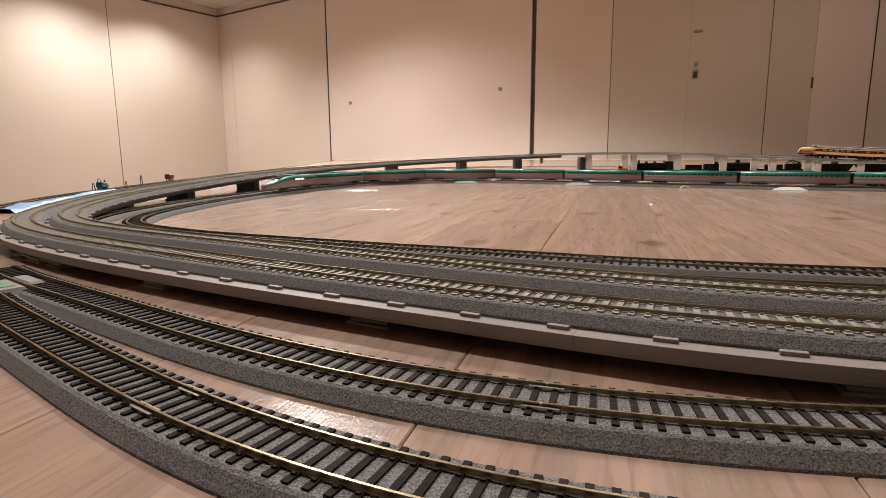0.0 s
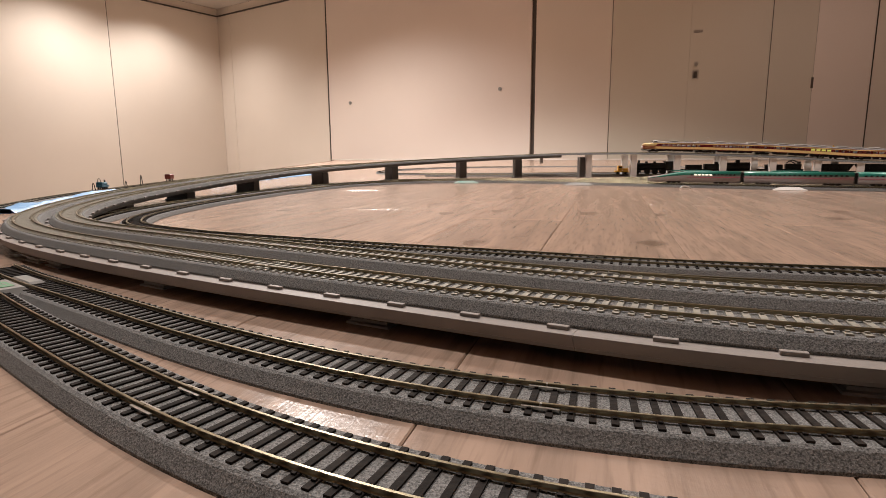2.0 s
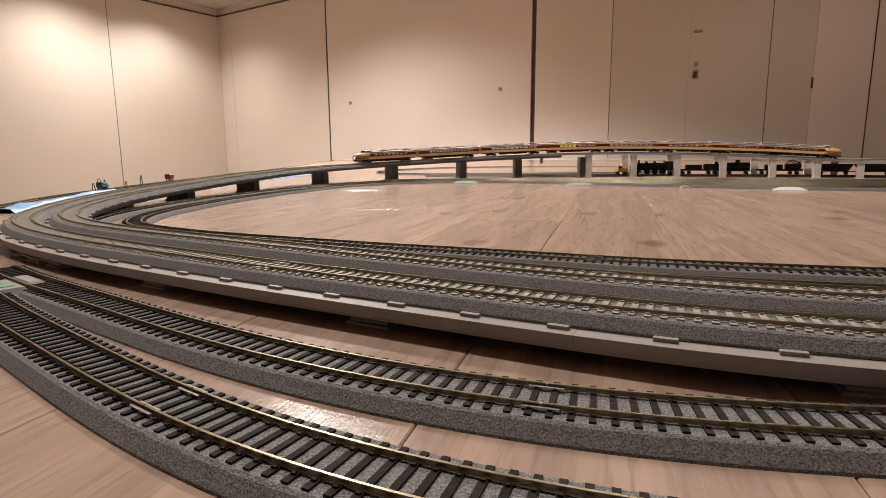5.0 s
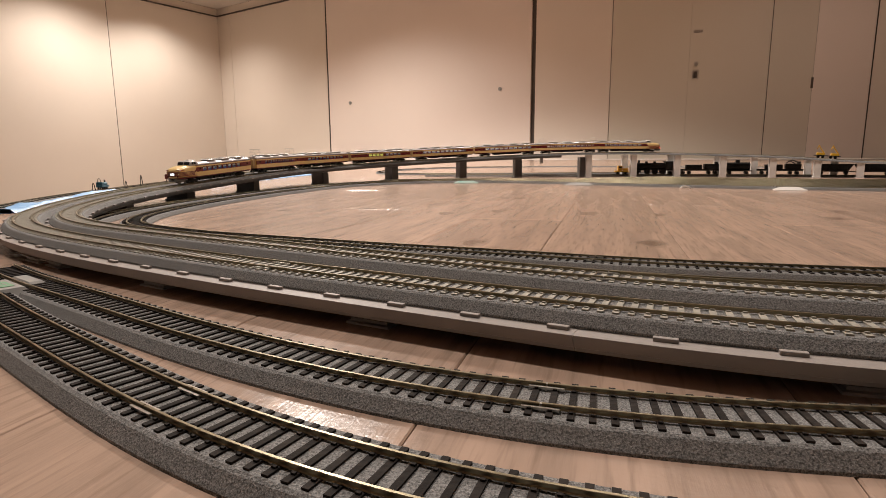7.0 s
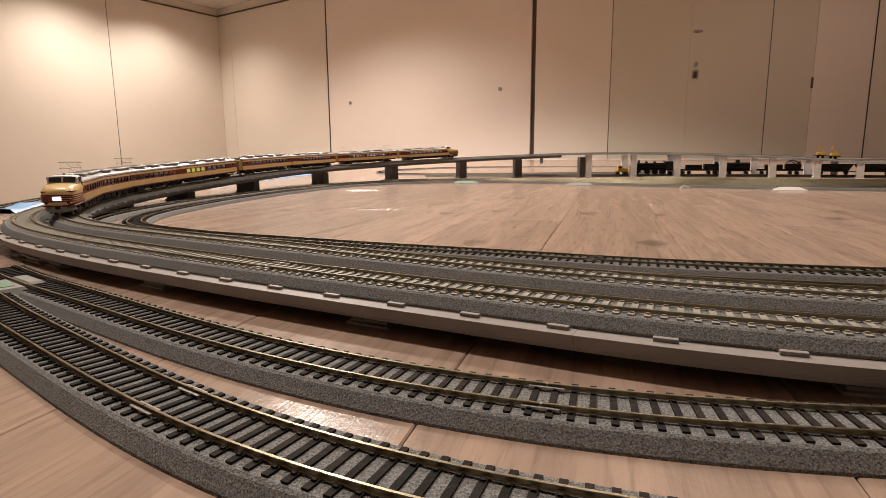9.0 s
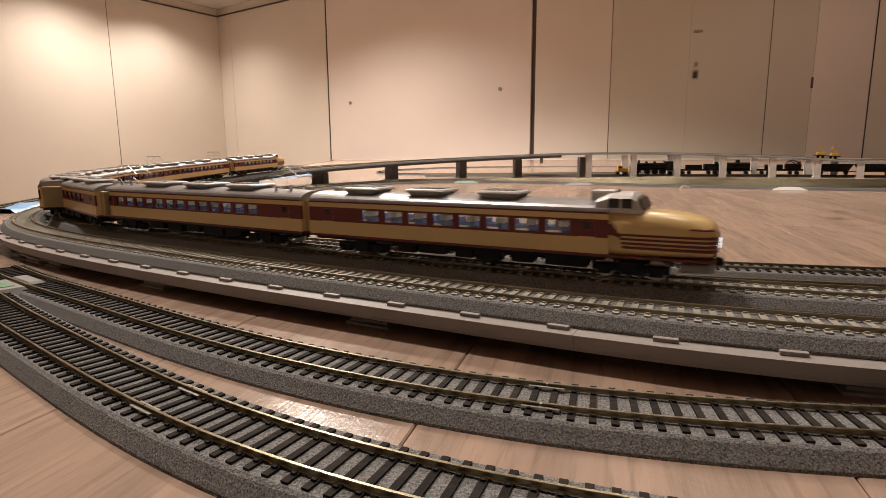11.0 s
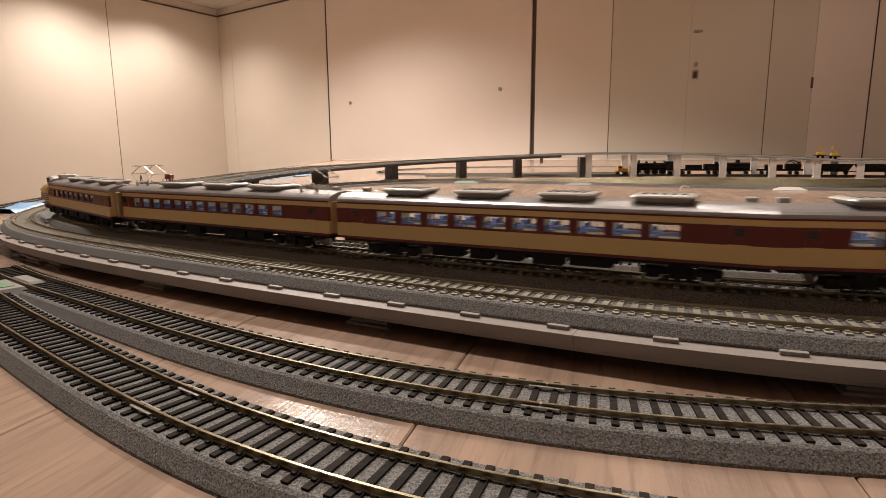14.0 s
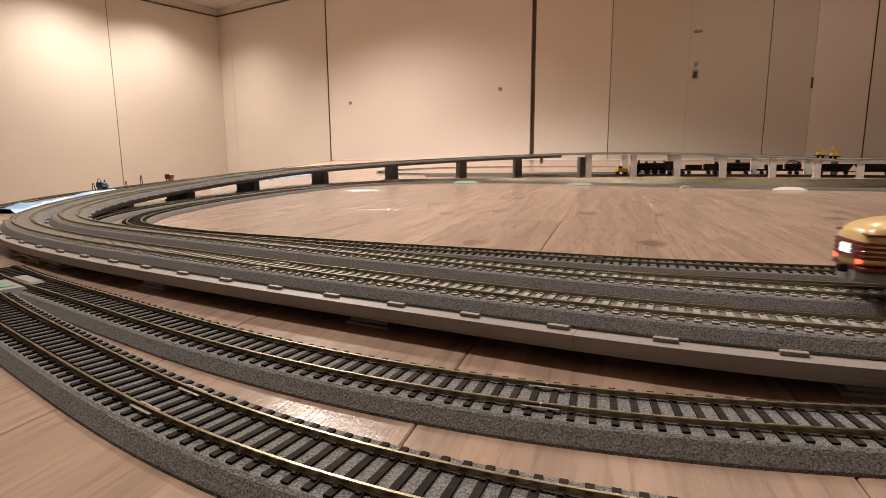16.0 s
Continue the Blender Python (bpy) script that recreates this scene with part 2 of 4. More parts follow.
def loft(bm, rings, close=True):
    rows = [[bm.verts.new(p) for p in ring] for ring in rings]
    n = len(rows[0])
    for a, b in zip(rows, rows[1:]):
        for k in range(n if close else n - 1):
            bm.faces.new((a[k], b[k], b[(k + 1) % n], a[(k + 1) % n]))
    if close:
        bm.faces.new(rows[0])
        bm.faces.new(rows[-1][::-1])


# ---- paths ----


class Path:
    """A smooth line through a few plan points (millimetres), stepped evenly by its length."""

    def __init__(self, points, step=0.002):
        if isinstance(points, np.ndarray):
            self.set(points)
            return
        p = np.array(points, float) / 1000.0
        p = np.vstack([2 * p[0] - p[1], p, 2 * p[-1] - p[-2]])
        out = []
        for i in range(1, len(p) - 2):
            p0, p1, p2, p3 = p[i - 1], p[i], p[i + 1], p[i + 2]
            d = [max(1e-6, float(np.linalg.norm(b - a)) ** 0.5) for a, b in ((p0, p1), (p1, p2), (p2, p3))]
            m1 = d[1] * ((p1 - p0) / d[0] - (p2 - p0) / (d[0] + d[1]) + (p2 - p1) / d[1])
            m2 = d[1] * ((p2 - p1) / d[1] - (p3 - p1) / (d[1] + d[2]) + (p3 - p2) / d[2])
            u = np.linspace(0, 1, 60, endpoint=False)[:, None]
            out.append((2 * u**3 - 3 * u**2 + 1) * p1 + (u**3 - 2 * u**2 + u) * m1 + (3 * u**2 - 2 * u**3) * p2 + (u**3 - u**2) * m2)
        q = np.vstack(out + [p[-2:-1]])
        for _ in range(2):
            s = np.concatenate([[0], np.cumsum(np.linalg.norm(np.diff(q, axis=0), axis=1))])
            k = max(2, int(s[-1] / step))
            t = np.linspace(0, s[-1], k)
            q = np.stack([np.interp(t, s, q[:, j]) for j in range(3)], 1)
            w = np.ones(31) / 31
            pad = np.vstack([2 * q[0] - q[15:0:-1], q, 2 * q[-1] - q[-2:-17:-1]])
            q = np.stack([np.convolve(pad[:, j], w, "valid") for j in range(3)], 1)
        self.set(q)

    def set(self, q):
        self.q = q
        self.s = np.concatenate([[0], np.cumsum(np.linalg.norm(np.diff(q, axis=0), axis=1))])
        self.length = float(self.s[-1])

    def at(self, s):
        if s < 0 or s > self.length:
            e = 0.0 if s < 0 else self.length
            return self.at(e) + (self.at(min(e + 0.01, self.length)) - self.at(max(e - 0.01, 0))).normalized() * (s - e)
        return Vector([float(np.interp(s, self.s, self.q[:, j])) for j in range(3)])

    def way(self, s):
        return (self.at(s + 0.003) - self.at(s - 0.003)).normalized()

    def side(self, s):
        """To the left of the way, level."""
        w = self.way(s)
        return Vector((-w.y, w.x, 0)).normalized()

    def offset(self, d):
        """A line beside this one, at one distance or at a distance for each step."""
        t = np.gradient(self.q, axis=0)
        nrm = np.stack([-t[:, 1], t[:, 0], 0 * t[:, 0]], 1)
        nrm /= np.linalg.norm(nrm, axis=1)[:, None]
        return Path(self.q + nrm * np.reshape(d, (-1, 1)))

    def nearest(self, x, y):
        i = int(np.argmin((self.q[:, 0] - x) ** 2 + (self.q[:, 1] - y) ** 2))
        return float(self.s[i])

    def place(self, s):
        w, p = self.way(s), self.at(s)
        n = self.side(s)
        up = w.cross(n)
        return Matrix(((w.x, n.x, up.x, p.x), (w.y, n.y, up.y, p.y), (w.z, n.z, up.z, p.z), (0, 0, 0, 1)))


# Paths run along the rail tops. The viaduct line comes from the far side, round the end and along the near side.
LINE_D = Path([(1500, 500, 30), (1150, 830, 30), (960, 1010, 30), (815, 1120, 35), (726, 1165, 43), (624, 1200, 48), (516, 1230, 52), (399, 1245, 54),
               (275, 1250, 53), (150, 1245, 49), (30, 1215, 44), (-23.5, 1186.5, 41.5), (-73.7, 1153.5, 39.1), (-120.3, 1115.5, 36.7), (-162.9, 1073.1, 34.5), (-199.3, 1025.4, 32.4),
               (-225.5, 971.4, 30.7), (-239.9, 913, 29.5), (-249.9, 853.7, 28.4), (-259.5, 794.3, 27), (-271.9, 735.5, 24.8), (-286.3, 677.1, 21.8), (-297.2, 618, 19), (-298.8, 557.9, 17.2),
               (-295.3, 497.9, 15.5), (-282.6, 439.2, 14.2), (-259.9, 383.6, 13.5), (-222.9, 336.5, 13.1), (-174.6, 300.7, 13), (-123.2, 269.3, 13), (-71.3, 238.8, 13), (-18.3, 208.5, 13),
               (22.1, 187.4, 13), (55.7, 169.1, 13), (83.6, 156.6, 13), (120.1, 146.1, 13), (240.3, 123, 13), (432.5, 107.6, 13), (672.7, 110.5, 13), (961, 153.8, 13),
               (1345.5, 249.9, 13)])
# the two tracks draw together round the end curve
SPREAD = np.interp(LINE_D.s, [0, 2.34, 2.46, 2.54, 2.60, 2.70, 2.76, 2.84, 2.92, 9], [34, 34, 33, 29, 24.5, 23.5, 25.5, 31, 34, 34]) / 1000
SPREAD = np.convolve(np.pad(SPREAD, 30, mode="edge"), np.ones(61) / 61, "valid")
LINE_C = LINE_D.offset(-SPREAD)
DECK = LINE_D.offset(-SPREAD / 2)


def deck_width(s):
    return (float(np.interp(s / DECK.length, LINE_D.s / LINE_D.length, SPREAD)) / 0.034 + 0.35) / 1.35


LINE_F = Path([(1988.4, 439.5, 5), (1360.5, 491.9, 5), (837.2, 617.4, 5), (586, 722.1, 5), (460.5, 784.9, 5), (346.4, 852.9, 5), (208.3, 954.4, 5), (70.1, 1030.8, 5), (-83.7, 996.3, 5), (-165.3, 891.6, 5), (-228.1, 676, 5), (-243.8, 555.7, 5),
               (-242.8, 456.3, 5), (-229.2, 406, 5), (-211.4, 378.8, 5), (-175.8, 355.8, 5), (-128.7, 326.5, 5), (-91, 311.9, 5), (-24.1, 280.5, 5), (31.4, 260.6, 5), (77.4, 238.6, 5),
               (120.3, 226, 5), (171.6, 211.4, 5), (314, 193.6, 5), (627.9, 198.8, 5)])
LINE_E = LINE_F.offset(-0.033)
LINE_B = Path([(-214.5, 257.4, 5), (-183.1, 227.1, 5), (-153.8, 205.1, 5), (-138.1, 193.6, 5), (-103.6, 170.6, 5), (-76.4, 149.7, 5), (-23, 117.2, 5), (2.1, 105.7, 5), (23, 98.4, 5), (41.9, 93.1, 5),
               (60.7, 90.5, 5), (75.3, 89, 5), (146.5, 83.7, 5), (272.1, 83.7, 5)])
LINE_A = Path([(-240.7, 261.6, 5), (-183.1, 207.2, 5), (-135, 164.3, 5), (-96.3, 134, 5), (-59.7, 104.7, 5), (-44, 93.1, 5), (-26.2, 82.7, 5), (-16.7, 77.4, 5), (-7.3, 72.2, 5), (5.2, 68, 5),
               (15.7, 64.4, 5), (62.8, 52.3, 5)])
# end of paths

# ---- room ----
LOCK_U, LOCK_Z, PLATE_Z, PULL_U, PULL_Z = (6.491, 0.705, 1.048, 7.322, 0.574)
WALLM = Matrix((( U.x, V.x, 0, CORNER.x), (U.y, V.y, 0, CORNER.y), (0, 0, 1, 0), (0, 0, 0, 1)))


def structure(name, bm, mat, label, category, m=None):
    ob = finish(name, bm, mat)
    if m is not None:
        ob.matrix_basis = m
    return tagged(ob, label, category, kind="structure")


bm = bmesh.new()
box(bm, -0.1, ROOM_U + 0.1, -0.1, ROOM_V + 0.1, -0.70, -0.0045)
# the raised floor ends in a straight edge beside the side track
EDGE_AT, EDGE_OUT = Vector((-0.446, 0.538, 0)), Vector((-1, -0.130, 0)).normalized()
cut = bmesh.ops.bisect_plane(bm, geom=bm.verts[:] + bm.edges[:] + bm.faces[:], plane_co=WALLM.inverted() @ EDGE_AT, plane_no=WALLM.inverted().to_3x3() @ EDGE_OUT, clear_outer=True)
bmesh.ops.contextual_create(bm, geom=[g for g in cut["geom_cut"] if isinstance(g, bmesh.types.BMEdge)])
floor = structure("floor", bm, M_SUBFLOOR, "pale oak laminate plank floor with knots", "floor", WALLM)

bm = bmesh.new()
box(bm, -0.15, ROOM_U + 0.15, -0.15, ROOM_V + 0.15, -0.80, -0.702)
structure("lower_floor", bm, M_LOWER, "brown lower floor beside the raised floor", "floor", WALLM)

bm = bmesh.new()
box(bm, -0.2, ROOM_U + 0.2, -0.2, ROOM_V + 0.2, CEIL, CEIL + 0.1)
structure("ceiling", bm, M_CEIL, "dim beige painted ceiling", "ceiling", WALLM)
for name, a in (("wall_north", (0, ROOM_U, -0.15, -0.006)), ("wall_west", (-0.15, -0.006, -0.15, ROOM_V)),
                ("wall_east", (ROOM_U, ROOM_U + 0.15, -0.15, ROOM_V)), ("wall_south", (0, ROOM_U, ROOM_V, ROOM_V + 0.15))):
    bm = bmesh.new()
    box(bm, *a, -0.70, CEIL)
    w = structure(name, bm, M_SEAM if name in ("wall_north", "wall_west") else M_WALL, "cream wall of tall movable panels", "wall", WALLM)
    if name == "wall_north":
        north = w
    if name == "wall_west":
        west = w

# Panels of the back wall, by their edges along it, and their finish.
EDGES = [0.0, 0.281, 2.193, 5.006, 5.771, 6.434, 7.025, 7.323, 7.679, 10.0]
PANELS = [(M_WALL, 0.002), (M_WALL, 0.0), (M_PANEL, 0.016), (M_WALL, 0.0), (M_DOOR, 0.0), (M_DOOR, 0.003), (M_DOOR, 0.0), (M_PANEL, 0.006), (M_WALL, 0.0)]
GAPS = [0.004, 0.002, 0.02, 0.02, 0.003, 0.0007, 0.0022, 0.0007, 0.004, 0.004]
for i, (mat, out) in enumerate(PANELS):
    gap0, gap1 = GAPS[i], GAPS[i + 1]
    bm = bmesh.new()
    box(bm, EDGES[i] + gap0, EDGES[i + 1] - gap1, -0.002, 0.004 + out, -0.69 if i < 2 else 0.001, CEIL - 0.004, bevel=0.0015)
    part("panel", bm, mat, north)
bm = bmesh.new()
box(bm, 0, ROOM_U, -0.004, 0.03, RAIL_Z, RAIL_Z + 0.014, bevel=0.003)
part("hanging_rail", bm, M_SEAM, north, "thin dark hanging rail")
for u0, u1 in ((-0.002, 1.547 - 0.004), (1.547 + 0.004, 1.547 + 2.4), (1.547 + 2.408, ROOM_V)):
    bm = bmesh.new()
    box(bm, -0.002, 0.005, max(0.006, u0), u1, -0.69, CEIL - 0.004, bevel=0.0015)
    part("panel", bm, M_WALL, west)
bm = bmesh.new()
box(bm, -0.004, 0.03, 0.0, ROOM_V, RAIL_Z, RAIL_Z + 0.014, bevel=0.003)
part("hanging_rail", bm, M_SEAM, west, "thin dark hanging rail")


def knob(u, z, r):
    k = thing("round_pull", WALLM @ pose(u, 0.018, z), "small round metal pull on a wall panel", "handle", "panel pulls")
    bm = bmesh.new()
    cylinder(bm, r, 0.012, pose(0, 0.006, 0, 90), 24)
    part("rim", bm, M_STEEL, k)
    bm = bmesh.new()
    cylinder(bm, r * 0.75, 0.003, pose(0, 0.0125, 0, 90), 24)
    part("recess", bm, M_GREY, k)


for u, z in [(2.568, 0.689), (4.647, 0.713)]:
    knob(u, z, 0.021)
lock = thing("door_lock", WALLM @ pose(LOCK_U, 0.006, LOCK_Z), "flush steel door lock with a thumb turn", "lock")
bm = bmesh.new()
box(bm, -0.024, 0.024, 0, 0.008, -0.04, 0.035, bevel=0.002)
part("plate", bm, M_STEEL, lock)
bm = bmesh.new()
box(bm, -0.013, 0.013, 0.0075, 0.0095, -0.03, 0.022)
part("recess", bm, M_SEAM, lock)
bm = bmesh.new()
cylinder(bm, 0.016, 0.014, pose(0, 0.007, 0.085, 90), 20)
part("thumb_turn", bm, M_STEEL, lock)
sign = thing("door_plate", WALLM @ pose(LOCK_U, 0.006, PLATE_Z), "small dark plate with pale marks on the door", "sign")
bm = bmesh.new()
box(bm, -0.033, 0.033, 0, 0.004, -0.01, 0.01)
part("plate", bm, M_SEAM, sign)
for x in (-0.02, 0.0, 0.02):
    bm = bmesh.new()
    box(bm, x - 0.005, x + 0.005, 0.004, 0.0055, -0.005, 0.005)
    part("mark", bm, M_WALL, sign)
pull = thing("slot_pull", WALLM @ pose(PULL_U, 0.008, PULL_Z), "narrow dark slot pull on a panel edge", "handle")
bm = bmesh.new()
box(bm, -0.008, 0.008, 0, 0.006, -0.04, 0.04, bevel=0.002)
part("slot", bm, M_SEAM, pull)

# Trims out of view; the last four only dress added fill lamps.
for p in LIGHTS:
    d = thing("ceiling_downlight", Matrix.Translation((p.x, p.y, CEIL)), "round white recessed ceiling downlight, some added only as fill", "lamp", "ceiling downlights")
    bm = bmesh.new()
    bmesh.ops.create_circle(bm, segments=28, radius=0.065)
    geom = bmesh.ops.extrude_edge_only(bm, edges=bm.edges[:])
    vs = [g for g in geom["geom"] if isinstance(g, bmesh.types.BMVert)]
    bmesh.ops.scale(bm, vec=(0.8, 0.8, 1), verts=vs)
    bmesh.ops.translate(bm, vec=(0, 0, -0.008), verts=vs)
    part("trim_ring", bm, M_WHITE, d)

# ---- tracks ----


def sweep(path, s0, s1, section, step=0.006, width=None):
    """section: points (left, up) from the rail top's centre line, round a closed outline."""
    n = max(2, int((s1 - s0) / step))
    bm = bmesh.new()
    rings = []
    for i in range(n + 1):
        s = s0 + (s1 - s0) * i / n
        p, side = path.at(s), path.side(s)
        k = width(s) if width else 1.0
        rings.append([p + side * a * k + Vector((0, 0, b)) for a, b in section])
    loft(bm, rings)
    return bm


RAIL = [(-0.00045, -0.0010), (0.00045, -0.0010), (0.00045, -0.00090), (0.00026, -0.0007), (0.00026, -0.00045), (0.00034, -0.0004), (0.00034, -0.0001),
        (0.00026, 0), (-0.00026, 0), (-0.00034, -0.0001), (-0.00034, -0.0004), (-0.00026, -0.00045), (-0.00026, -0.0007), (-0.00045, -0.00090)]
BED = [(-0.0110, -0.005), (0.0110, -0.005), (0.0109, -0.0044), (0.0090, -0.0018), (0.0083, -0.0014), (-0.0083, -0.0014), (-0.0090, -0.0018), (-0.0109, -0.0044)]


def tie_mesh(name, mat, length, width, clips):
    bm = bmesh.new()
    box(bm, -width / 2, width / 2, -length / 2, length / 2, -0.0020, -0.00098)
    if clips:
        for r in (-0.0047, 0.0047):
            for d in (-0.0011, 0.0011):
                box(bm, -width * 0.3, width * 0.3, r + d - 0.0003, r + d + 0.0003, -0.00098, -0.00062)
    me = bpy.data.meshes.new(name)
    bm.to_mesh(me)
    bm.free()
    me.materials.append(mat)
    return me


TIE_BLACK = tie_mesh("sleeper", M_TIE, 0.0158, 0.0013, True)
TIE_PALE = tie_mesh("sleeper", M_CONCRETE_TIE, 0.0150, 0.0016, True)


def track(path, s0, s1, pieces, label, pale=False, bed=0.248, group="model railway tracks"):
    """pieces: the stretch whose sleepers are parts of their own."""
    t = thing("railway_track", Matrix.Identity(4), label, "track", group)
    s, k = s0, 0
    while s < s1 - 0.01:
        e = min(s + bed, s1)
        if s1 - e < 0.05:
            e = s1
        part("roadbed", sweep(path, s + 0.00003, e - 0.00003, BED), M_BALLAST, t)
        for side in (-0.0047, 0.0047):
            part("rail", sweep(path, s + 0.0002, e - 0.0002, [(a + side, b) for a, b in RAIL], 0.005), M_RAIL, t)
            if k:
                q = path.place(s)
                for out in ((1, -1) if abs(s - (pieces[0] + pieces[1]) / 2) < 0.5 else ()):
                    bm = bmesh.new()
                    box(bm, -0.0035, 0.0035, side + out * 0.00085 - 0.0003, side + out * 0.00085 + 0.0003, -0.0010, -0.0005, q)
                    part("rail_joiner", bm, M_STEEL, t)
        s, k = e, k + 1
    mesh, pitch = (TIE_PALE, 0.0036) if pale else (TIE_BLACK, 0.0037)
    far_v, far_f = [], []
    cells = [(v.co.copy()) for v in mesh.vertices]
    polys = [tuple(p.vertices) for p in mesh.polygons]
    n = int((s1 - s0) / pitch)
    for i in range(n):
        s = s0 + (i + 0.5) * pitch
        m = path.place(s)
        if pieces[0] <= s <= pieces[1]:
            ob = new("sleeper", mesh)
            ob.parent = t
            ob.matrix_basis = m
        else:
            base = len(far_v)
            far_v += [tuple(m @ v) for v in cells]
            far_f += [tuple(base + j for j in p) for p in polys]
    if far_v:
        me = bpy.data.meshes.new("sleeper_rest")
        me.from_pydata(far_v, [], far_f)
        me.materials.append(M_CONCRETE_TIE if pale else M_TIE)
        ob = new("sleeper_rest", me)
        ob.parent = t
        ob["kind"] = "stuff"
    return t


track(LINE_A, 0.0, LINE_A.length, (0.05, 0.38), "grey ballasted model track with black sleepers on the floor")
track(LINE_B, 0.035, LINE_B.length - 0.02, (0.03, 0.40), "curved grey ballasted model track with black sleepers")
dn = LINE_D.nearest(-0.2, 0.32)
cn = LINE_C.nearest(-0.2, 0.28)
track(LINE_D, 0.35, LINE_D.length - 0.3, (dn, dn + 0.55), "raised model track with pale concrete sleepers", True)
track(LINE_C, 0.35, LINE_C.length - 0.3, (cn, cn + 0.52), "raised outer model track with pale concrete sleepers", True)
fn = LINE_F.nearest(-0.1, 0.3)
en = LINE_E.nearest(-0.05, 0.25)
track(LINE_F, 0.2, LINE_F.length, (fn, fn + 0.4), "inner model track with black sleepers on the floor")
LINE_Y = LINE_F.offset(-0.066)
track(LINE_Y, 0.2, LINE_Y.nearest(-0.12, 1.06), (9, 9), "outer yard model track with black sleepers")
for k in range(6):
    yard = LINE_F.offset(-0.099 - 0.033 * k)
    track(yard, 0.6, yard.nearest(0.22 + 0.04 * k, 1.05 + 0.02 * k), (9, 9), "yard model track with black sleepers under the viaduct")
track(LINE_E, 0.2, LINE_E.length, (en, en + 0.4), "model track with black sleepers beside the viaduct")

# ---- viaduct ----
deck_from, deck_to = DECK.nearest(0.262, 1.27), DECK.length - 0.35
viaduct = thing("viaduct", Matrix.Identity(4), "long grey plastic model viaduct carrying two tracks", "viaduct")
BODY = [(0.0292, -0.0046), (0.0292, -0.0066), (0.0280, -0.0074), (0.0280, -0.0088), (0.0240, -0.0096), (-0.0240, -0.0096), (-0.0280, -0.0088), (-0.0280, -0.0074),
        (-0.0292, -0.0066), (-0.0292, -0.0046), (-0.0284, -0.0046), (-0.0282, -0.0052), (0.0282, -0.0052), (0.0284, -0.0046)]
LOW = [(0.0345, -0.0048), (0.0345, -0.0062), (0.0333, -0.0065), (0.0333, -0.0080), (0.0318, -0.0086), (0.0318, -0.0095), (-0.0318, -0.0095), (-0.0318, -0.0086),
       (-0.0333, -0.0080), (-0.0333, -0.0065), (-0.0345, -0.0062), (-0.0345, -0.0048), (-0.0300, -0.0048), (-0.0296, -0.0052), (0.0296, -0.0052), (0.0300, -0.0048)]
s = deck_from
while s < deck_to:
    e = min(s + 0.18, deck_to)
    mid = DECK.at((s + e) / 2)
    part("deck", sweep(DECK, s + 0.00005, e - 0.00005, LOW if mid.z < 0.0142 else BODY, width=deck_width), M_DECK if mid.z < 0.0142 else M_DECK_DARK, viaduct)
    s = e
bm = bmesh.new()
box(bm, -0.0027, 0.0027, -0.0008, 0.0008, 0, 0.0011, bevel=0.0002)
me_tab = bpy.data.meshes.new("clip")
bm.to_mesh(me_tab)
bm.free()
me_tab.materials.append(M_DECK)
s = LINE_D.nearest(-0.33, 0.9) + 0.01
while s < deck_to:
    for off in (-0.0307, 0.0, 0.0307):
        ob = new("clip", me_tab)
        ob.parent = viaduct
        ob.matrix_basis = DECK.place(s) @ pose(0, off * deck_width(s), -0.0049 if off else -0.0052)
    s += 0.0228


def pier(path, s, width, thick, drop, mat, label, group, flare=0.006, fork=False):
    p = path.at(s)
    h = p.z - drop
    m = path.place(s)
    m = Matrix.Translation((p.x, p.y, 0)) @ Matrix.Rotation(math.atan2(m[1][0], m[0][0]), 4, "Z")
    over = 0.0025 if flare > 0.002 else 0.0
    t = thing("viaduct_pier", m, label, "pier", group)
    bm = bmesh.new()
    for x0 in ((-1, 1) if fork else (0, )):
        c = x0 * width * 0.262
        w = width * (0.235 if fork else 0.5)
        loft(bm, [[(-thick / 2 - a, c - w - a, z), (thick / 2 + a, c - w - a, z), (thick / 2 + a, c + w + a, z), (-thick / 2 - a, c + w + a, z)]
                  for a, z in ((0.0012, 0.0), (0.0012, min(0.002, h * 0.2)), (0.0, min(0.0022, h * 0.25)), (0.0, max(h - flare, h * 0.5)))])
    part("column", bm, mat, t)
    bm = bmesh.new()
    w = width * 0.5
    z0 = max(h - flare, h * 0.5)
    loft(bm, [[(-thick / 2 - a, -w - a, z), (thick / 2 + a, -w - a, z), (thick / 2 + a, w + a, z), (-thick / 2 - a, w + a, z)]
              for a, z in ((0.0, z0 + 0.0002), (over, h - (h - z0) * 0.3), (over, h - 0.0002))])
    part("head", bm, mat, t)
    return t


for x, y in [(-0.284, 0.408), (-0.314, 0.531), (-0.307, 0.655), (-0.277, 0.796), (-0.222, 1.017), (-0.105, 1.152), (0.041, 1.237), (0.168, 1.264), (0.314, 1.266)]:
    pier(DECK, DECK.nearest(x, y), 0.027, 0.015, 0.0096, M_PIER, "dark grey plastic pier under the viaduct", "dark viaduct piers", 0.0018)
for x, y in [(-0.200, 0.268), (-0.175, 0.262), (-0.100, 0.232), (-0.010, 0.184), (0.100, 0.139), (0.3, 0.1), (0.55, 0.09)]:
    pier(DECK, DECK.nearest(x, y), 0.055, 0.013, 0.0096, M_DECK, "short grey pier under the low viaduct", "low viaduct piers", 0.0022)
FRONT_ROW = [(0.323, 1.249), (0.421, 1.243), (0.512, 1.23), (0.601, 1.207), (0.691, 1.178), (0.764, 1.147), (0.827, 1.112)]
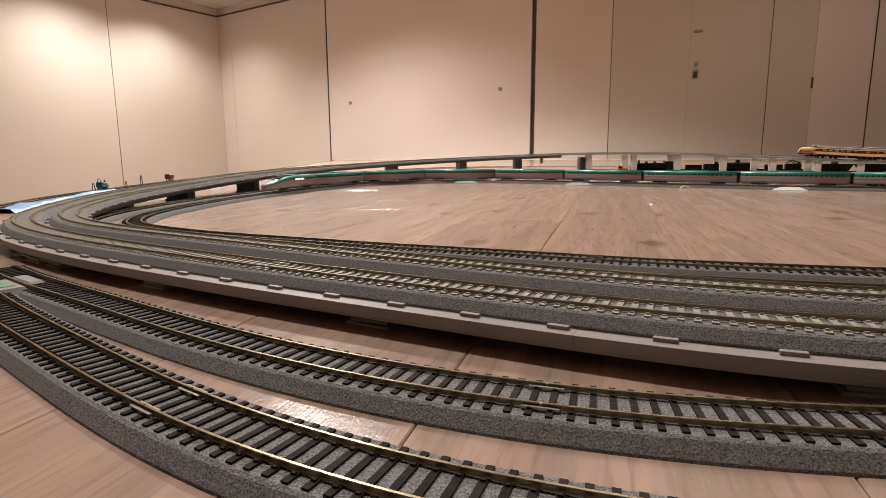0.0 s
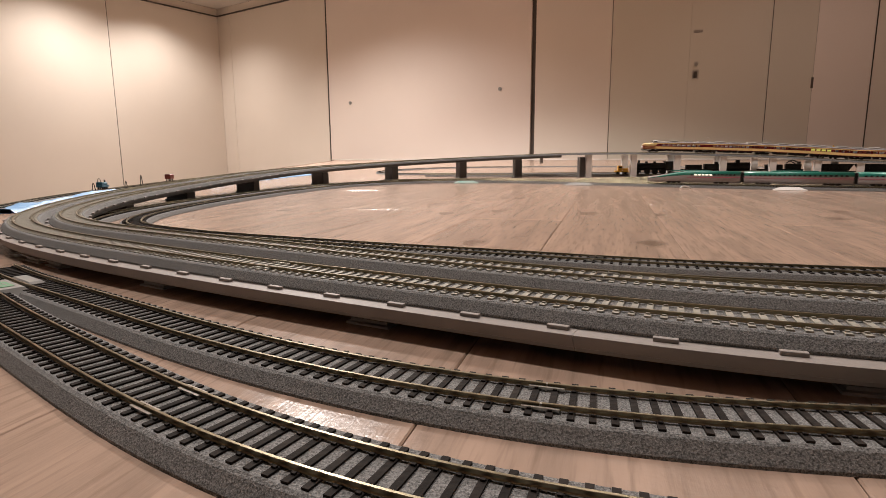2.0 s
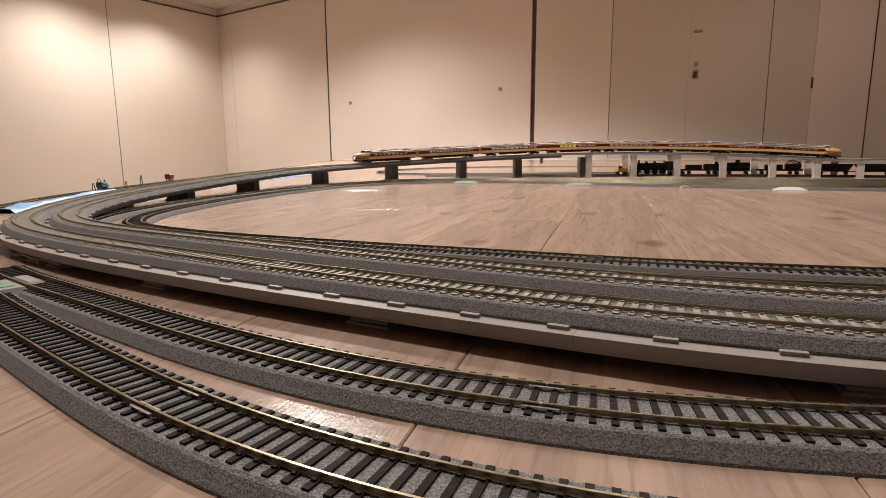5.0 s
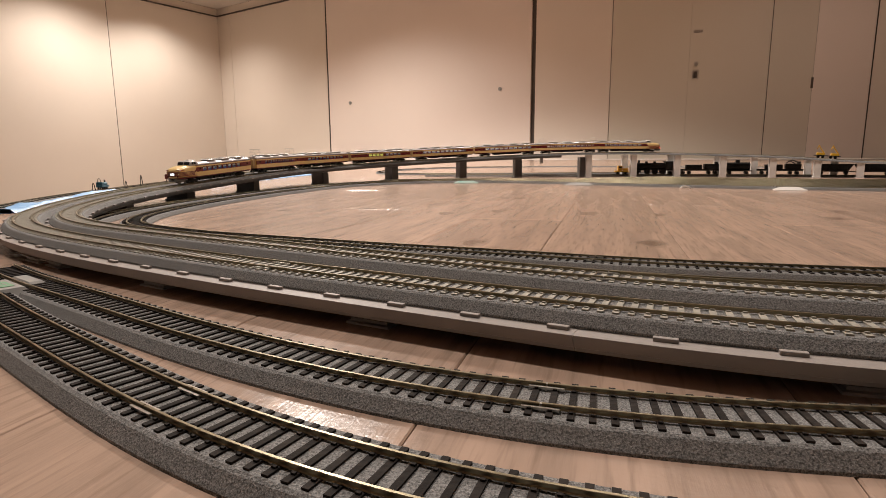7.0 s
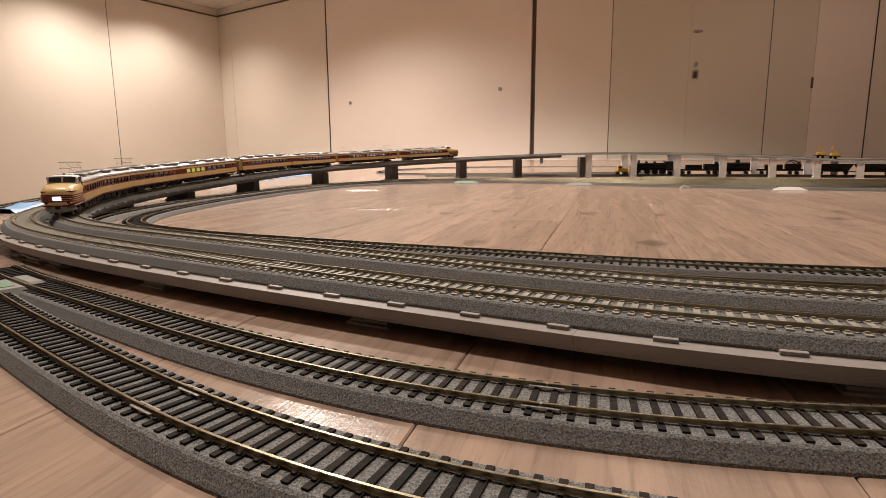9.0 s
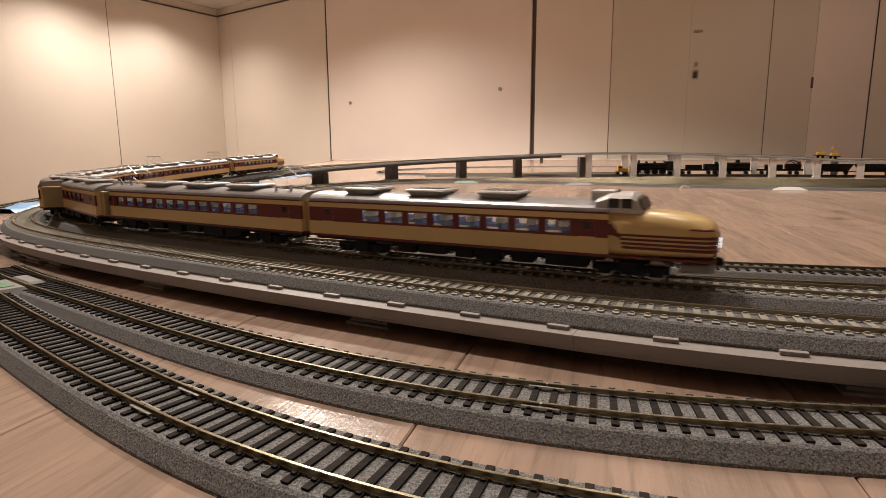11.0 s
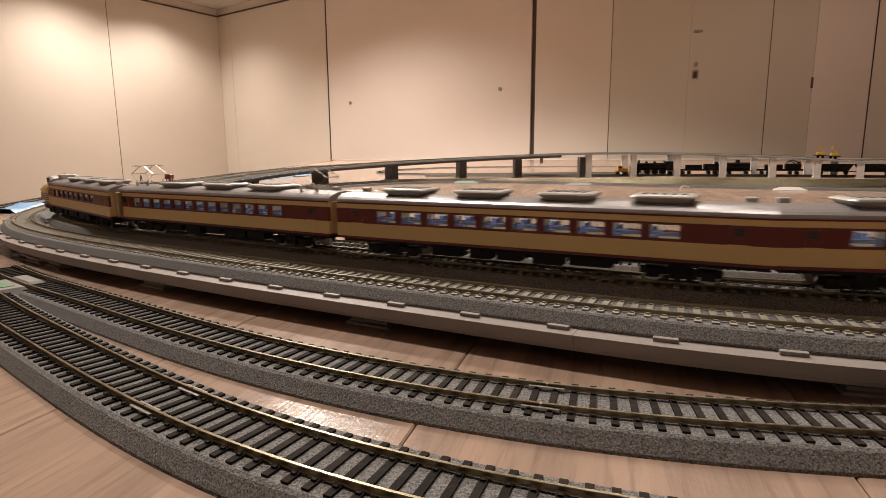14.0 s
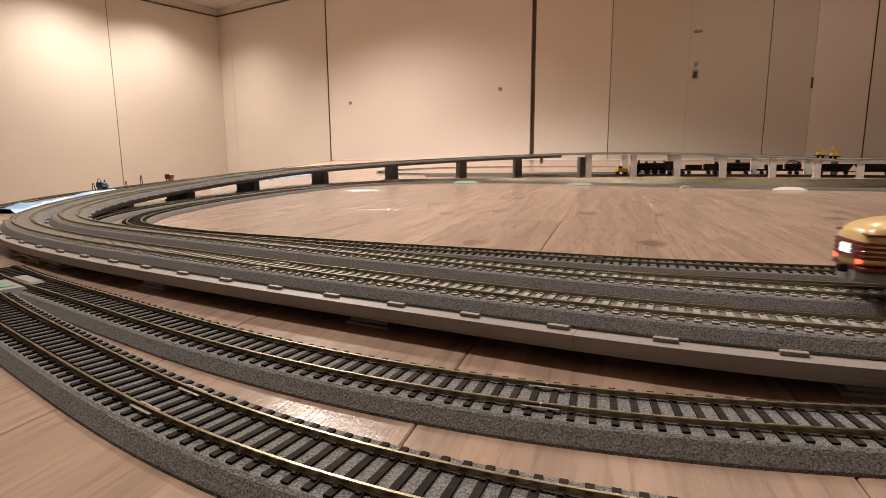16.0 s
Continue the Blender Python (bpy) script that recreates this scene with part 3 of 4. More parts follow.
BACK_ROW = [(0.412, 1.278), (0.511, 1.265), (0.606, 1.241), (0.675, 1.22), (0.768, 1.183), (0.81, 1.162)]
for path, spots in ((LINE_D, FRONT_ROW), (LINE_C, BACK_ROW)):
    for x, y in spots:
        pier(path, path.nearest(x, y), 0.016, 0.012, 0.0052, M_PIER_WHITE, "tall white plastic pier holding up a single track", "white viaduct piers", 0.002)

# ---- floor planks ----
GRAIN = radians(90 - 16.5)
PW = 0.072
plank_turn = Matrix.Rotation(GRAIN, 4, "Z")
inv_room = WALLM.inverted()
rest_v, rest_f = [], []
plank_meshes = {}


def plank_mesh(length):
    key = round(length, 2)
    if key not in plank_meshes:
        bm = bmesh.new()
        l, w, c = length / 2 - 0.0001, PW / 2 - 0.0001, 0.00035
        loft(bm, [[(-l + 2.5 * a, -w + a, z), (l - 2.5 * a, -w + a, z), (l - 2.5 * a, w - a, z), (-l + 2.5 * a, w - a, z)] for a, z in ((0, -0.0045), (0, -c), (c, 0.0))])
        me = bpy.data.meshes.new("plank")
        bmesh.ops.recalc_face_normals(bm, faces=bm.faces[:])
        bm.to_mesh(me)
        bm.free()
        me.materials.append(M_PLANK)
        plank_meshes[key] = me
    return plank_meshes[key]


rnd = random.Random(4)
STARTS = {0: 0.433, -2: 0.485, -1: 0.602, 3: 0.440, 2: 0.591}
floor_inv = floor.matrix_basis.inverted()
along = plank_turn @ Vector((1, 0, 0))
for row in range(-130, 130):
    q = 0.033 + 0.036 - row * PW
    p = STARTS.get(row, rnd.uniform(0, 0.9)) - 12.0 * 0.9
    # the stretch of this row that lies inside the walls
    r0, rd = inv_room @ (plank_turn @ Vector((0, q, 0))), inv_room.to_3x3() @ along
    lo, hi = -20.0, 20.0
    for v, d, top in ((r0.x, rd.x, ROOM_U + 0.08), (r0.y, rd.y, ROOM_V + 0.08)):
        ends = sorted(((-0.08 - v) / d, (top - v) / d))
        lo, hi = max(lo, ends[0]), min(hi, ends[1])
    gap, d = (plank_turn @ Vector((0, q, 0)) - EDGE_AT).dot(EDGE_OUT), along.dot(EDGE_OUT)
    if d > 0:
        hi = min(hi, -gap / d)
    else:
        lo = max(lo, -gap / d)
    while p < 11:
        s, e = max(p, lo), min(p + 0.9, hi)
        p += 0.9
        length = round(e - s, 2)
        if length < 0.02:
            continue
        cx = (s + e) / 2
        me = plank_mesh(length)
        if -0.6 < cx < 2.3 and abs(q) < 1.25:
            ob = new("plank", me)
            ob.parent = floor
            ob.matrix_parent_inverse = floor_inv
            ob.matrix_basis = plank_turn @ Matrix.Translation((cx, q, 0.0))
        else:
            base = len(rest_v)
            rest_v += [(cx + v.co.x, q + v.co.y, v.co.z) for v in me.vertices]
            rest_f += [tuple(base + j for j in pl.vertices) for pl in me.polygons]
me = bpy.data.meshes.new("planks")
me.from_pydata(rest_v, [], rest_f)
me.materials.append(M_PLANK)
ob = new("plank_rest", me)
ob.parent = floor
ob.matrix_parent_inverse = floor_inv
ob.matrix_basis = plank_turn
ob["kind"] = "stuff"

# ---- other tracks on the floor ----
LINE_G = Path([(1300, 760, 5), (1030, 985, 5), (880, 1105, 5), (735, 1185, 5), (630, 1222, 5), (516, 1250, 5), (400, 1268, 5), (262, 1290, 5), (100, 1330, 5), (-40, 1345, 5)])
track(LINE_G, 0, LINE_G.length, (9, 9), "model track with black sleepers under the white piers")
LINE_H = Path([(1100, 1900, 5), (700, 2150, 5), (350, 2260, 5), (60, 2180, 5), (-130, 1920, 5), (-185, 1640, 5), (-120, 1480, 5), (50, 1425, 5), (300, 1420, 5), (600, 1400, 5)])
track(LINE_H, 0, LINE_H.length, (9, 9), "small oval of model track beyond the viaduct")
LINE_L = Path([(-403, 466, 5), (-428, 538, 5), (-453, 610, 5), (-471, 681, 5), (-485, 758, 5), (-494, 838, 5), (-509, 947, 5), (-523, 1075, 5), (-535, 1226, 5), (-541, 1404, 5), (-561, 1754, 5), (-571, 2204, 5)])
track(LINE_L, 0, LINE_L.length, (9, 9), "plain side track with black sleepers near the side wall")

# blue sheets
def sheet(points, width, label, seed):
    rnd = random.Random(seed)
    path = Path([(x, y, 3) for x, y in points], 0.01)
    bm = bmesh.new()
    n, k = int(path.length / 0.012), 9
    rows = []
    for i in range(n + 1):
        s = path.length * i / n
        p, side = path.at(s), path.side(s)
        row = []
        for j in range(k):
            a = (j / (k - 1) - 0.5) * width
            z = 0.0045 + 0.0035 * noise.noise(Vector((s * 22 + seed, a * 60, 0))) + 0.002 * noise.noise(Vector((s * 70, a * 150, seed)))
            row.append((p.x + side.x * a, p.y + side.y * a, max(0.0012, z) if 0 < j < k - 1 else 0.0006))
        rows.append(row)
    top = [[bm.verts.new(p) for p in r] for r in rows]
    low = [[bm.verts.new((p[0], p[1], 0.0002)) for p in r] for r in rows]
    for a, b in zip(top, top[1:]):
        for j in range(k - 1):
            bm.faces.new((a[j], a[j + 1], b[j + 1], b[j]))
    for a, b in zip(low, low[1:]):
        for j in range(k - 1):
            bm.faces.new((a[j], b[j], b[j + 1], a[j + 1]))
    t = thing("blue_sheet", Matrix.Identity(4), label, "plastic sheet", "blue sheets")
    part("sheet", bm, M_BLUE, t, smooth=True)


sheet([(-404, 507), (-407, 547), (-422, 609), (-440, 687), (-462, 813)], 0.024, "crumpled pale blue plastic sheet on the floor", 1)
sheet([(-411, 945), (-408, 1090), (-405, 1286), (-370, 1514)], 0.05, "flat pale blue plastic sheet behind the viaduct", 2)


def wheels(parent, xs, r=0.0028, gauge=0.0046):
    for x in xs:
        bm = bmesh.new()
        for y in (-gauge, gauge):
            cylinder(bm, r, 0.0013, pose(x, y, r, 90), 18)
        cylinder(bm, 0.0006, 2 * gauge, pose(x, 0, r, 90), 8)
        part("wheelset", bm, M_BLACK, parent)


def steam_engine(m):
    t = thing("steam_locomotive", m, "black model steam locomotive standing under the viaduct", "locomotive")
    bm = bmesh.new()
    cylinder(bm, 0.0062, 0.052, pose(0.010, 0, 0.0135, 0, 90), 24)
    cylinder(bm, 0.0065, 0.004, pose(0.036, 0, 0.0135, 0, 90), 24)
    part("boiler", bm, M_BLACK, t, smooth=False)
    bm = bmesh.new()
    box(bm, -0.028, -0.013, -0.0085, 0.0085, 0.007, 0.0215, bevel=0.0008)
    box(bm, -0.029, -0.012, -0.0092, 0.0092, 0.0215, 0.0226, bevel=0.0005)
    cab = part("cab", bm, M_BLACK, t)
    for y in (-0.0087, 0.0087):
        bm = bmesh.new()
        box(bm, -0.025, -0.017, y - 0.0001, y + 0.0001, 0.0145, 0.0190)
        part("cab_window", bm, M_DARKGLASS, cab)
    bm = bmesh.new()
    cylinder(bm, 0.0018, 0.006, pose(0.031, 0, 0.0215), 16, 0.0015)
    part("chimney", bm, M_BLACK, t)
    for x in (0.004, 0.018):
        bm = bmesh.new()
        cylinder(bm, 0.003, 0.004, pose(x, 0, 0.0205), 16, 0.0022)
        part("dome", bm, M_BLACK, t)
    bm = bmesh.new()
    box(bm, -0.030, 0.042, -0.0085, 0.0085, 0.0065, 0.0076, bevel=0.0003)
    for y in (-1, 1):
        box(bm, 0.028, 0.037, min(y * 0.0055, y * 0.009), max(y * 0.0055, y * 0.009), 0.0028, 0.0068, bevel=0.0006)
        tube(bm, [(0.030, y * 0.0062, 0.0042), (-0.012, y * 0.0062, 0.0032)], 0.0005)
        box(bm, 0.034, 0.036, min(y * 0.008, y * 0.0088), max(y * 0.008, y * 0.0088), 0.0076, 0.020)
    part("running_board", bm, M_BLACK, t)
    bm = bmesh.new()
    tube(bm, [(0.0385, 0.004, 0.0195), (0.043, 0.004, 0.0165), (0.045, 0.004, 0.008)], 0.0005)
    part("pipe", bm, M_STEEL, t, "shiny bent steel pipe")
    wheels(t, (-0.010, 0.003, 0.016), 0.0050)
    wheels(t, (0.033, -0.023), 0.0025)
    return t


def hopper(m, label):
    t = thing("hopper_wagon", m, label, "train car", "black wagons")
    bm = bmesh.new()
    w = 0.0082
    for y in (-1, 1):
        loft(bm, [[(-0.026, y * w, 0.0175), (0.026, y * w, 0.0175), (0.026, y * (w - 0.0007), 0.0175), (-0.026, y * (w - 0.0007), 0.0175)][::y],
                  [(-0.020, y * 0.0058, 0.0068), (0.020, y * 0.0058, 0.0068), (0.020, y * 0.0050, 0.0068), (-0.020, y * 0.0050, 0.0068)][::y]])
    for x in (-1, 1):
        loft(bm, [[(x * 0.026, -w, 0.0175), (x * 0.026, w, 0.0175), (x * 0.0253, w, 0.0175), (x * 0.0253, -w, 0.0175)],
                  [(x * 0.016, -0.0058, 0.0068), (x * 0.016, 0.0058, 0.0068), (x * 0.0153, 0.0058, 0.0068), (x * 0.0153, -0.0058, 0.0068)]])
    box(bm, -0.018, 0.018, -0.006, 0.006, 0.0064, 0.0076)
    part("hopper_body", bm, M_BLACK, t)
    for x in (-0.018, -0.006, 0.006, 0.018):
        bm = bmesh.new()
        for y in (-1, 1):
            box(bm, x - 0.0005, x + 0.0005, y * w - 0.0006, y * w + 0.0006, 0.0085, 0.0176)
        part("rib", bm, M_BLACK, t)
    bm = bmesh.new()
    box(bm, -0.028, 0.028, -0.007, 0.007, 0.0050, 0.0062, bevel=0.0003)
    for x in (-0.029, 0.029):
        box(bm, x - 0.002, x + 0.002, -0.001, 0.001, 0.005, 0.0065)
    part("underframe", bm, M_BLACK, t)
    wheels(t, (-0.017, 0.017))
    return t


def tank_wagon(m):
    t = thing("tank_wagon", m, "short black model tank wagon with a dome", "train car", "black wagons")
    bm = bmesh.new()
    cylinder(bm, 0.0068, 0.036, pose(0, 0, 0.0135, 0, 90), 22)
    part("tank", bm, M_BLACK, t)
    bm = bmesh.new()
    cylinder(bm, 0.0034, 0.005, pose(0.001, 0, 0.0222), 16)
    part("dome", bm, M_BLACK, t)
    bm = bmesh.new()
    box(bm, -0.021, 0.021, -0.007, 0.007, 0.0050, 0.0066, bevel=0.0003)
    part("underframe", bm, M_BLACK, t)
    wheels(t, (-0.013, 0.013))


def flat_wagon(m, gear):
    t = thing("flat_wagon", m, "black model flat wagon loaded with dark gear", "train car", "black wagons")
    bm = bmesh.new()
    box(bm, -0.034, 0.034, -0.0082, 0.0082, 0.0060, 0.0092, bevel=0.0004)
    part("deck", bm, M_BLACK, t)
    bm = bmesh.new()
    box(bm, -0.031, -0.008, -0.0065, 0.0065, 0.0092, 0.0180, bevel=0.0008)
    part("load", bm, M_BLACK, t)
    bm = bmesh.new()
    box(bm, -0.004, 0.022, -0.0070, 0.0070, 0.0092, 0.0165, bevel=0.0008)
    part("load", bm, M_BLACK, t)
    bm = bmesh.new()
    box(bm, -0.030, -0.025, -0.003, 0.003, 0.0180, 0.0215, bevel=0.0004)
    if gear:
        tube(bm, [(-0.027, 0, 0.0200), (-0.018, 0, 0.0240), (-0.012, 0, 0.0215)], 0.0012)
        tube(bm, [(-0.022, 0.003, 0.0180), (-0.014, 0.003, 0.0225), (-0.009, 0.003, 0.0190)], 0.0010)
    part("winch", bm, M_BLACK, t)
    wheels(t, (-0.026, -0.016, 0.016, 0.026))


def big(m):
    return m @ Matrix.Scale(1.25, 4)


steam_engine(big(LINE_G.place(0.976)))
flat_wagon(big(LINE_G.place(0.888)), False)
tank_wagon(big(LINE_G.place(0.810)))
flat_wagon(big(LINE_G.place(0.731)), True)
hopper(big(LINE_G.place(0.635)), "black model hopper wagon standing under the viaduct")
hopper(big(LINE_G.place(0.569)), "black model hopper wagon coupled to another")


def shunter(m):
    t = thing("yellow_shunter", m, "small yellow model shunter on the floor track", "locomotive")
    bm = bmesh.new()
    box(bm, -0.014, 0.014, -0.0075, 0.0075, 0.0045, 0.0075, bevel=0.0006)
    box(bm, -0.013, -0.002, -0.0072, 0.0072, 0.0075, 0.0125, bevel=0.0008)
    part("body", bm, M_YELLOW, t)
    bm = bmesh.new()
    box(bm, -0.001, 0.008, -0.0072, 0.0072, 0.0075, 0.0180, bevel=0.0006)
    cab = part("cab", bm, M_YELLOW, t)
    bm = bmesh.new()
    box(bm, 0.0005, 0.0065, -0.0074, 0.0074, 0.0130, 0.0165)
    part("cab_window", bm, M_DARKGLASS, cab)
    wheels(t, (-0.008, 0.008))


shunter(LINE_G.place(1.052) @ Matrix.Scale(1.05, 4))


def crane(m):
    """A yellow double-arm crane wagon."""
    t = thing("crane_wagon", m, "yellow model crane wagon with two raised arms", "train car")
    bm = bmesh.new()
    box(bm, -0.026, 0.026, -0.008, 0.008, 0.0048, 0.0068, bevel=0.0004)
    part("underframe", bm, M_BLACK, t)
    for x in (-0.015, 0.013):
        bm = bmesh.new()
        box(bm, x - 0.008, x + 0.008, -0.006, 0.006, 0.0068, 0.0125, bevel=0.0008)
        cabin = part("cabin", bm, M_YELLOW, t)
        bm = bmesh.new()
        for y in (-0.002, 0.002):
            tube(bm, [(x - 0.006, y, 0.0125), (x + 0.002, y, 0.0225), (x + 0.006, y, 0.0300)], 0.0011, 6)
        tube(bm, [(x + 0.006, -0.002, 0.0300), (x + 0.006, 0.002, 0.0300)], 0.0009)
        tube(bm, [(x + 0.006, 0, 0.0298), (x + 0.0085, 0, 0.0205)], 0.0010)
        arm = part("arm", bm, M_YELLOW, cabin)
    wheels(t, (-0.017, -0.008, 0.008, 0.017))


crane(LINE_C.place(LINE_C.nearest(0.795, 1.165)) @ Matrix.Scale(0.88, 4))


def box_wagon(m):
    t = thing("box_wagon", m, "small brick-red model goods wagon", "train car")
    bm = bmesh.new()
    box(bm, -0.013, 0.013, -0.0078, 0.0078, 0.0060, 0.0175, bevel=0.0005)
    part("body", bm, M_BROWNRED, t)
    bm = bmesh.new()
    prism_pts = [(-0.0082, 0.0175), (0.0082, 0.0175), (0.005, 0.0192), (-0.005, 0.0192)]
    loft(bm, [[(x, a, b) for a, b in prism_pts] for x in (-0.0134, 0.0134)])
    part("roof", bm, M_BROWNRED, t)
    for y in (-1, 1):
        bm = bmesh.new()
        box(bm, -0.004, 0.004, y * 0.0080 - 0.0002, y * 0.0080 + 0.0002, 0.0068, 0.0168)
        part("door", bm, M_BROWNRED, t)
    wheels(t, (-0.008, 0.008))


box_wagon(LINE_L.place(LINE_L.nearest(-0.525, 1.075)) @ Matrix.Scale(0.68, 4))


def toy_engine(m):
    t = thing("toy_engine", m, "small teal model tank engine with a hose", "locomotive")
    bm = bmesh.new()
    box(bm, -0.016, 0.016, -0.0065, 0.0065, 0.0045, 0.0080, bevel=0.0006)
    cylinder(bm, 0.0040, 0.020, pose(0.004, 0, 0.0105, 0, 90), 18)
    part("boiler", bm, M_TEALPAINT, t)
    bm = bmesh.new()
    cylinder(bm, 0.0012, 0.006, pose(0.011, 0, 0.0165), 12, 0.0018)
    part("chimney", bm, M_BLACK, t)
    bm = bmesh.new()
    box(bm, -0.014, -0.006, -0.0062, 0.0062, 0.008, 0.0150, bevel=0.0005)
    part("cab", bm, M_TEALPAINT, t)
    bm = bmesh.new()
    tube(bm, [(-0.013 + 0.007 * math.cos(a), 0.0, 0.0150 + 0.008 * math.sin(a)) for a in np.linspace(0, math.pi, 12)], 0.0005)
    part("hose", bm, M_BLACK, t)
    wheels(t, (-0.009, 0.0, 0.009))


toy_engine(LINE_L.place(LINE_L.nearest(-0.488, 0.809)) @ Matrix.Scale(0.68, 4))
for x, y, h in ((-0.487, 0.783, 0.009), (-0.501, 0.885, 0.007), (-0.510, 0.947, 0.014)):
    t = thing("wire_loop", LINE_L.place(LINE_L.nearest(x, y)), "short bent dark feeder wire on the track", "cable", "feeder wires")
    bm = bmesh.new()
    tube(bm, [(-0.006 + 0.012 * a, 0, -0.005 + (h + 0.006) * math.sin(math.pi * a)) for a in np.linspace(0, 1, 10)], 0.0006)
    part("wire", bm, M_BLACK, t)


def ramp_plate(m, mat, label, length=0.044):
    t = thing("crossing_plate", m, label, "track plate", "crossing plates")
    bm = bmesh.new()
    loft(bm, [[(-length / 2 + a * 2, -0.008 + a, z), (length / 2 - a * 2, -0.008 + a, z), (length / 2 - a * 2, 0.008 - a * 0.2, z), (-length / 2 + a * 2, 0.008 - a * 0.2, z)]
              for a, z in ((0, 0.0), (0, 0.0006), (0.0045, 0.0040), (0.0048, 0.0041))])
    part("ramp", bm, mat, t)
    bm = bmesh.new()
    box(bm, -length / 2 + 0.014, length / 2 - 0.014, -0.001, 0.0045, 0.0041, 0.0044)
    part("inlay", bm, M_GREY if mat is not M_WHITE else M_WHITE, t)


def beside(path, x, y, out):
    s = path.nearest(x, y)
    m = path.place(s) @ pose(0, out, 0)
    m.translation.z = 0
    return m @ pose(0, 0, 0, 0, 0, 180)


ramp_plate(beside(LINE_F, 0.042, 0.985, 0.021), M_TEALPLATE, "small teal and grey track crossing plate")
ramp_plate(beside(LINE_F, 0.215, 0.905, 0.021), M_GREY, "small grey track crossing plate")
ramp_plate(beside(LINE_F, 0.462, 0.74, 0.021), M_WHITE, "small white track crossing plate catching light", 0.040)

bit = thing("plastic_clip", pose(0.345, 0.795, 0.0, 0, 0, 10), "tiny curved white plastic clip lying on the floor", "clip")
bm = bmesh.new()
tube(bm, [(-0.008 + 0.016 * a, 0.002 * math.sin(5 * a), 0.0010 + 0.003 * math.sin(math.pi * a)) for a in np.linspace(0, 1, 10)], 0.0013)
part("clip", bm, M_WHITE, bit)

# the switch box beside the front tracks
sw = thing("switch_box", pose(-0.1600, 0.1950, 0, 0, 0, 143) @ Matrix.Scale(0.66, 4), "grey track switch box with a green label", "track switch")
bm = bmesh.new()
loft(bm, [[(-0.018 + a, -0.0110 + a, z), (0.018 - a, -0.0110 + a, z), (0.018 - a, 0.0110 - a, z), (-0.018 + a, 0.0110 - a, z)] for a, z in ((0, 0), (0, 0.0035), (0.003, 0.0076), (0.0035, 0.0078))])
part("housing", bm, M_GREY, sw)
bm = bmesh.new()
box(bm, -0.010, 0.006, -0.0050, 0.0050, 0.0078, 0.0081)
plate = part("label_plate", bm, M_LABEL, sw, "green label with worn print")
for k in range(3):
    bm = bmesh.new()
    box(bm, -0.006, 0.002 + 0.001 * k, -0.003 + 0.0022 * k, -0.0022 + 0.0022 * k, 0.0081, 0.0082)
    part("print_bar", bm, M_GREY, plate)
lever = thing("switch_lever", pose(-0.1590, 0.2085, 0, 0, 0, 143) @ Matrix.Scale(0.8, 4), "low grey point lever housing beside the track", "track switch")
bm = bmesh.new()
loft(bm, [[(-0.012 + a, -0.004 + a, z), (0.012 - a, -0.004 + a, z), (0.012 - a, 0.004 - a, z), (-0.012 + a, 0.004 - a, z)] for a, z in ((0, 0), (0, 0.0045), (0.0015, 0.0058))])
part("housing", bm, M_GREY, lever)

# far clutter along the back wall
post = thing("floor_post", pose(0.60, 3.42, 0), "short dark round post standing on the floor", "post")
bm = bmesh.new()
cylinder(bm, 0.010, 0.036, pose(0, 0, 0.018), 18)
part("stem", bm, M_SEAM, post)
bm = bmesh.new()
cylinder(bm, 0.020, 0.010, pose(0, 0, 0.041), 20)
part("cap", bm, M_SEAM, post)
for k, (u0, u1, v0) in enumerate(((2.6, 4.6, 0.35), (4.9, 6.4, 0.5), (6.2, 8.2, 0.45))):
    t = thing("power_cable", Matrix.Identity(4), "white power cable lying slack on the floor", "cable", "white cables")
    bm = bmesh.new()
    tube(bm, [room(u0 + (u1 - u0) * a, v0 + 0.10 * noise.noise(Vector((a * 6, k, 0))), 0.005) for a in np.linspace(0, 1, 60)], 0.005, 8)
    part("wire", bm, M_CABLE, t)
bm = bmesh.new()
box(bm, EDGES[2] + 0.02, EDGES[3] + 0.10, 0.022, 0.030, 0.0, 0.012, bevel=0.002)
tagged(finish("baseboard", bm, M_DOOR), "beige low baseboard under the wall panel", "baseboard", kind="structure").matrix_basis = WALLM

# ---- trains ----
CAR, HALF = 0.1345, 0.0098


def outline(w, z0, z1, zs, n=7):
    """A car's section: straight sides from z0 to zs, a roof arc up to z1."""
    pts = [(-w, z0), (w, z0), (w, zs)]
    for i in range(1, n):
        a = math.pi * i / n
        pts.append((w * math.cos(a), zs + (z1 - zs) * math.sin(a)))
    pts.append((-w, zs))
    return pts


def prism(bm, x0, x1, section):
    loft(bm, [[(x, a, b) for a, b in section] for x in (x0, x1)])


def bogie(parent, x, gauge=0.0046, black=True):
    b = part("bogie", bogie_mesh(x), M_BLACK, parent)
    for dx in (-0.0070, 0.0070):
        bm = bmesh.new()
        for y in (-gauge, gauge):
            cylinder(bm, 0.0029, 0.0014, pose(x + dx, y, 0.0030, 90), 16)
        cylinder(bm, 0.0006, 2 * gauge, pose(x + dx, 0, 0.0030, 90), 8)
        part("wheelset", bm, M_WHEEL, b)


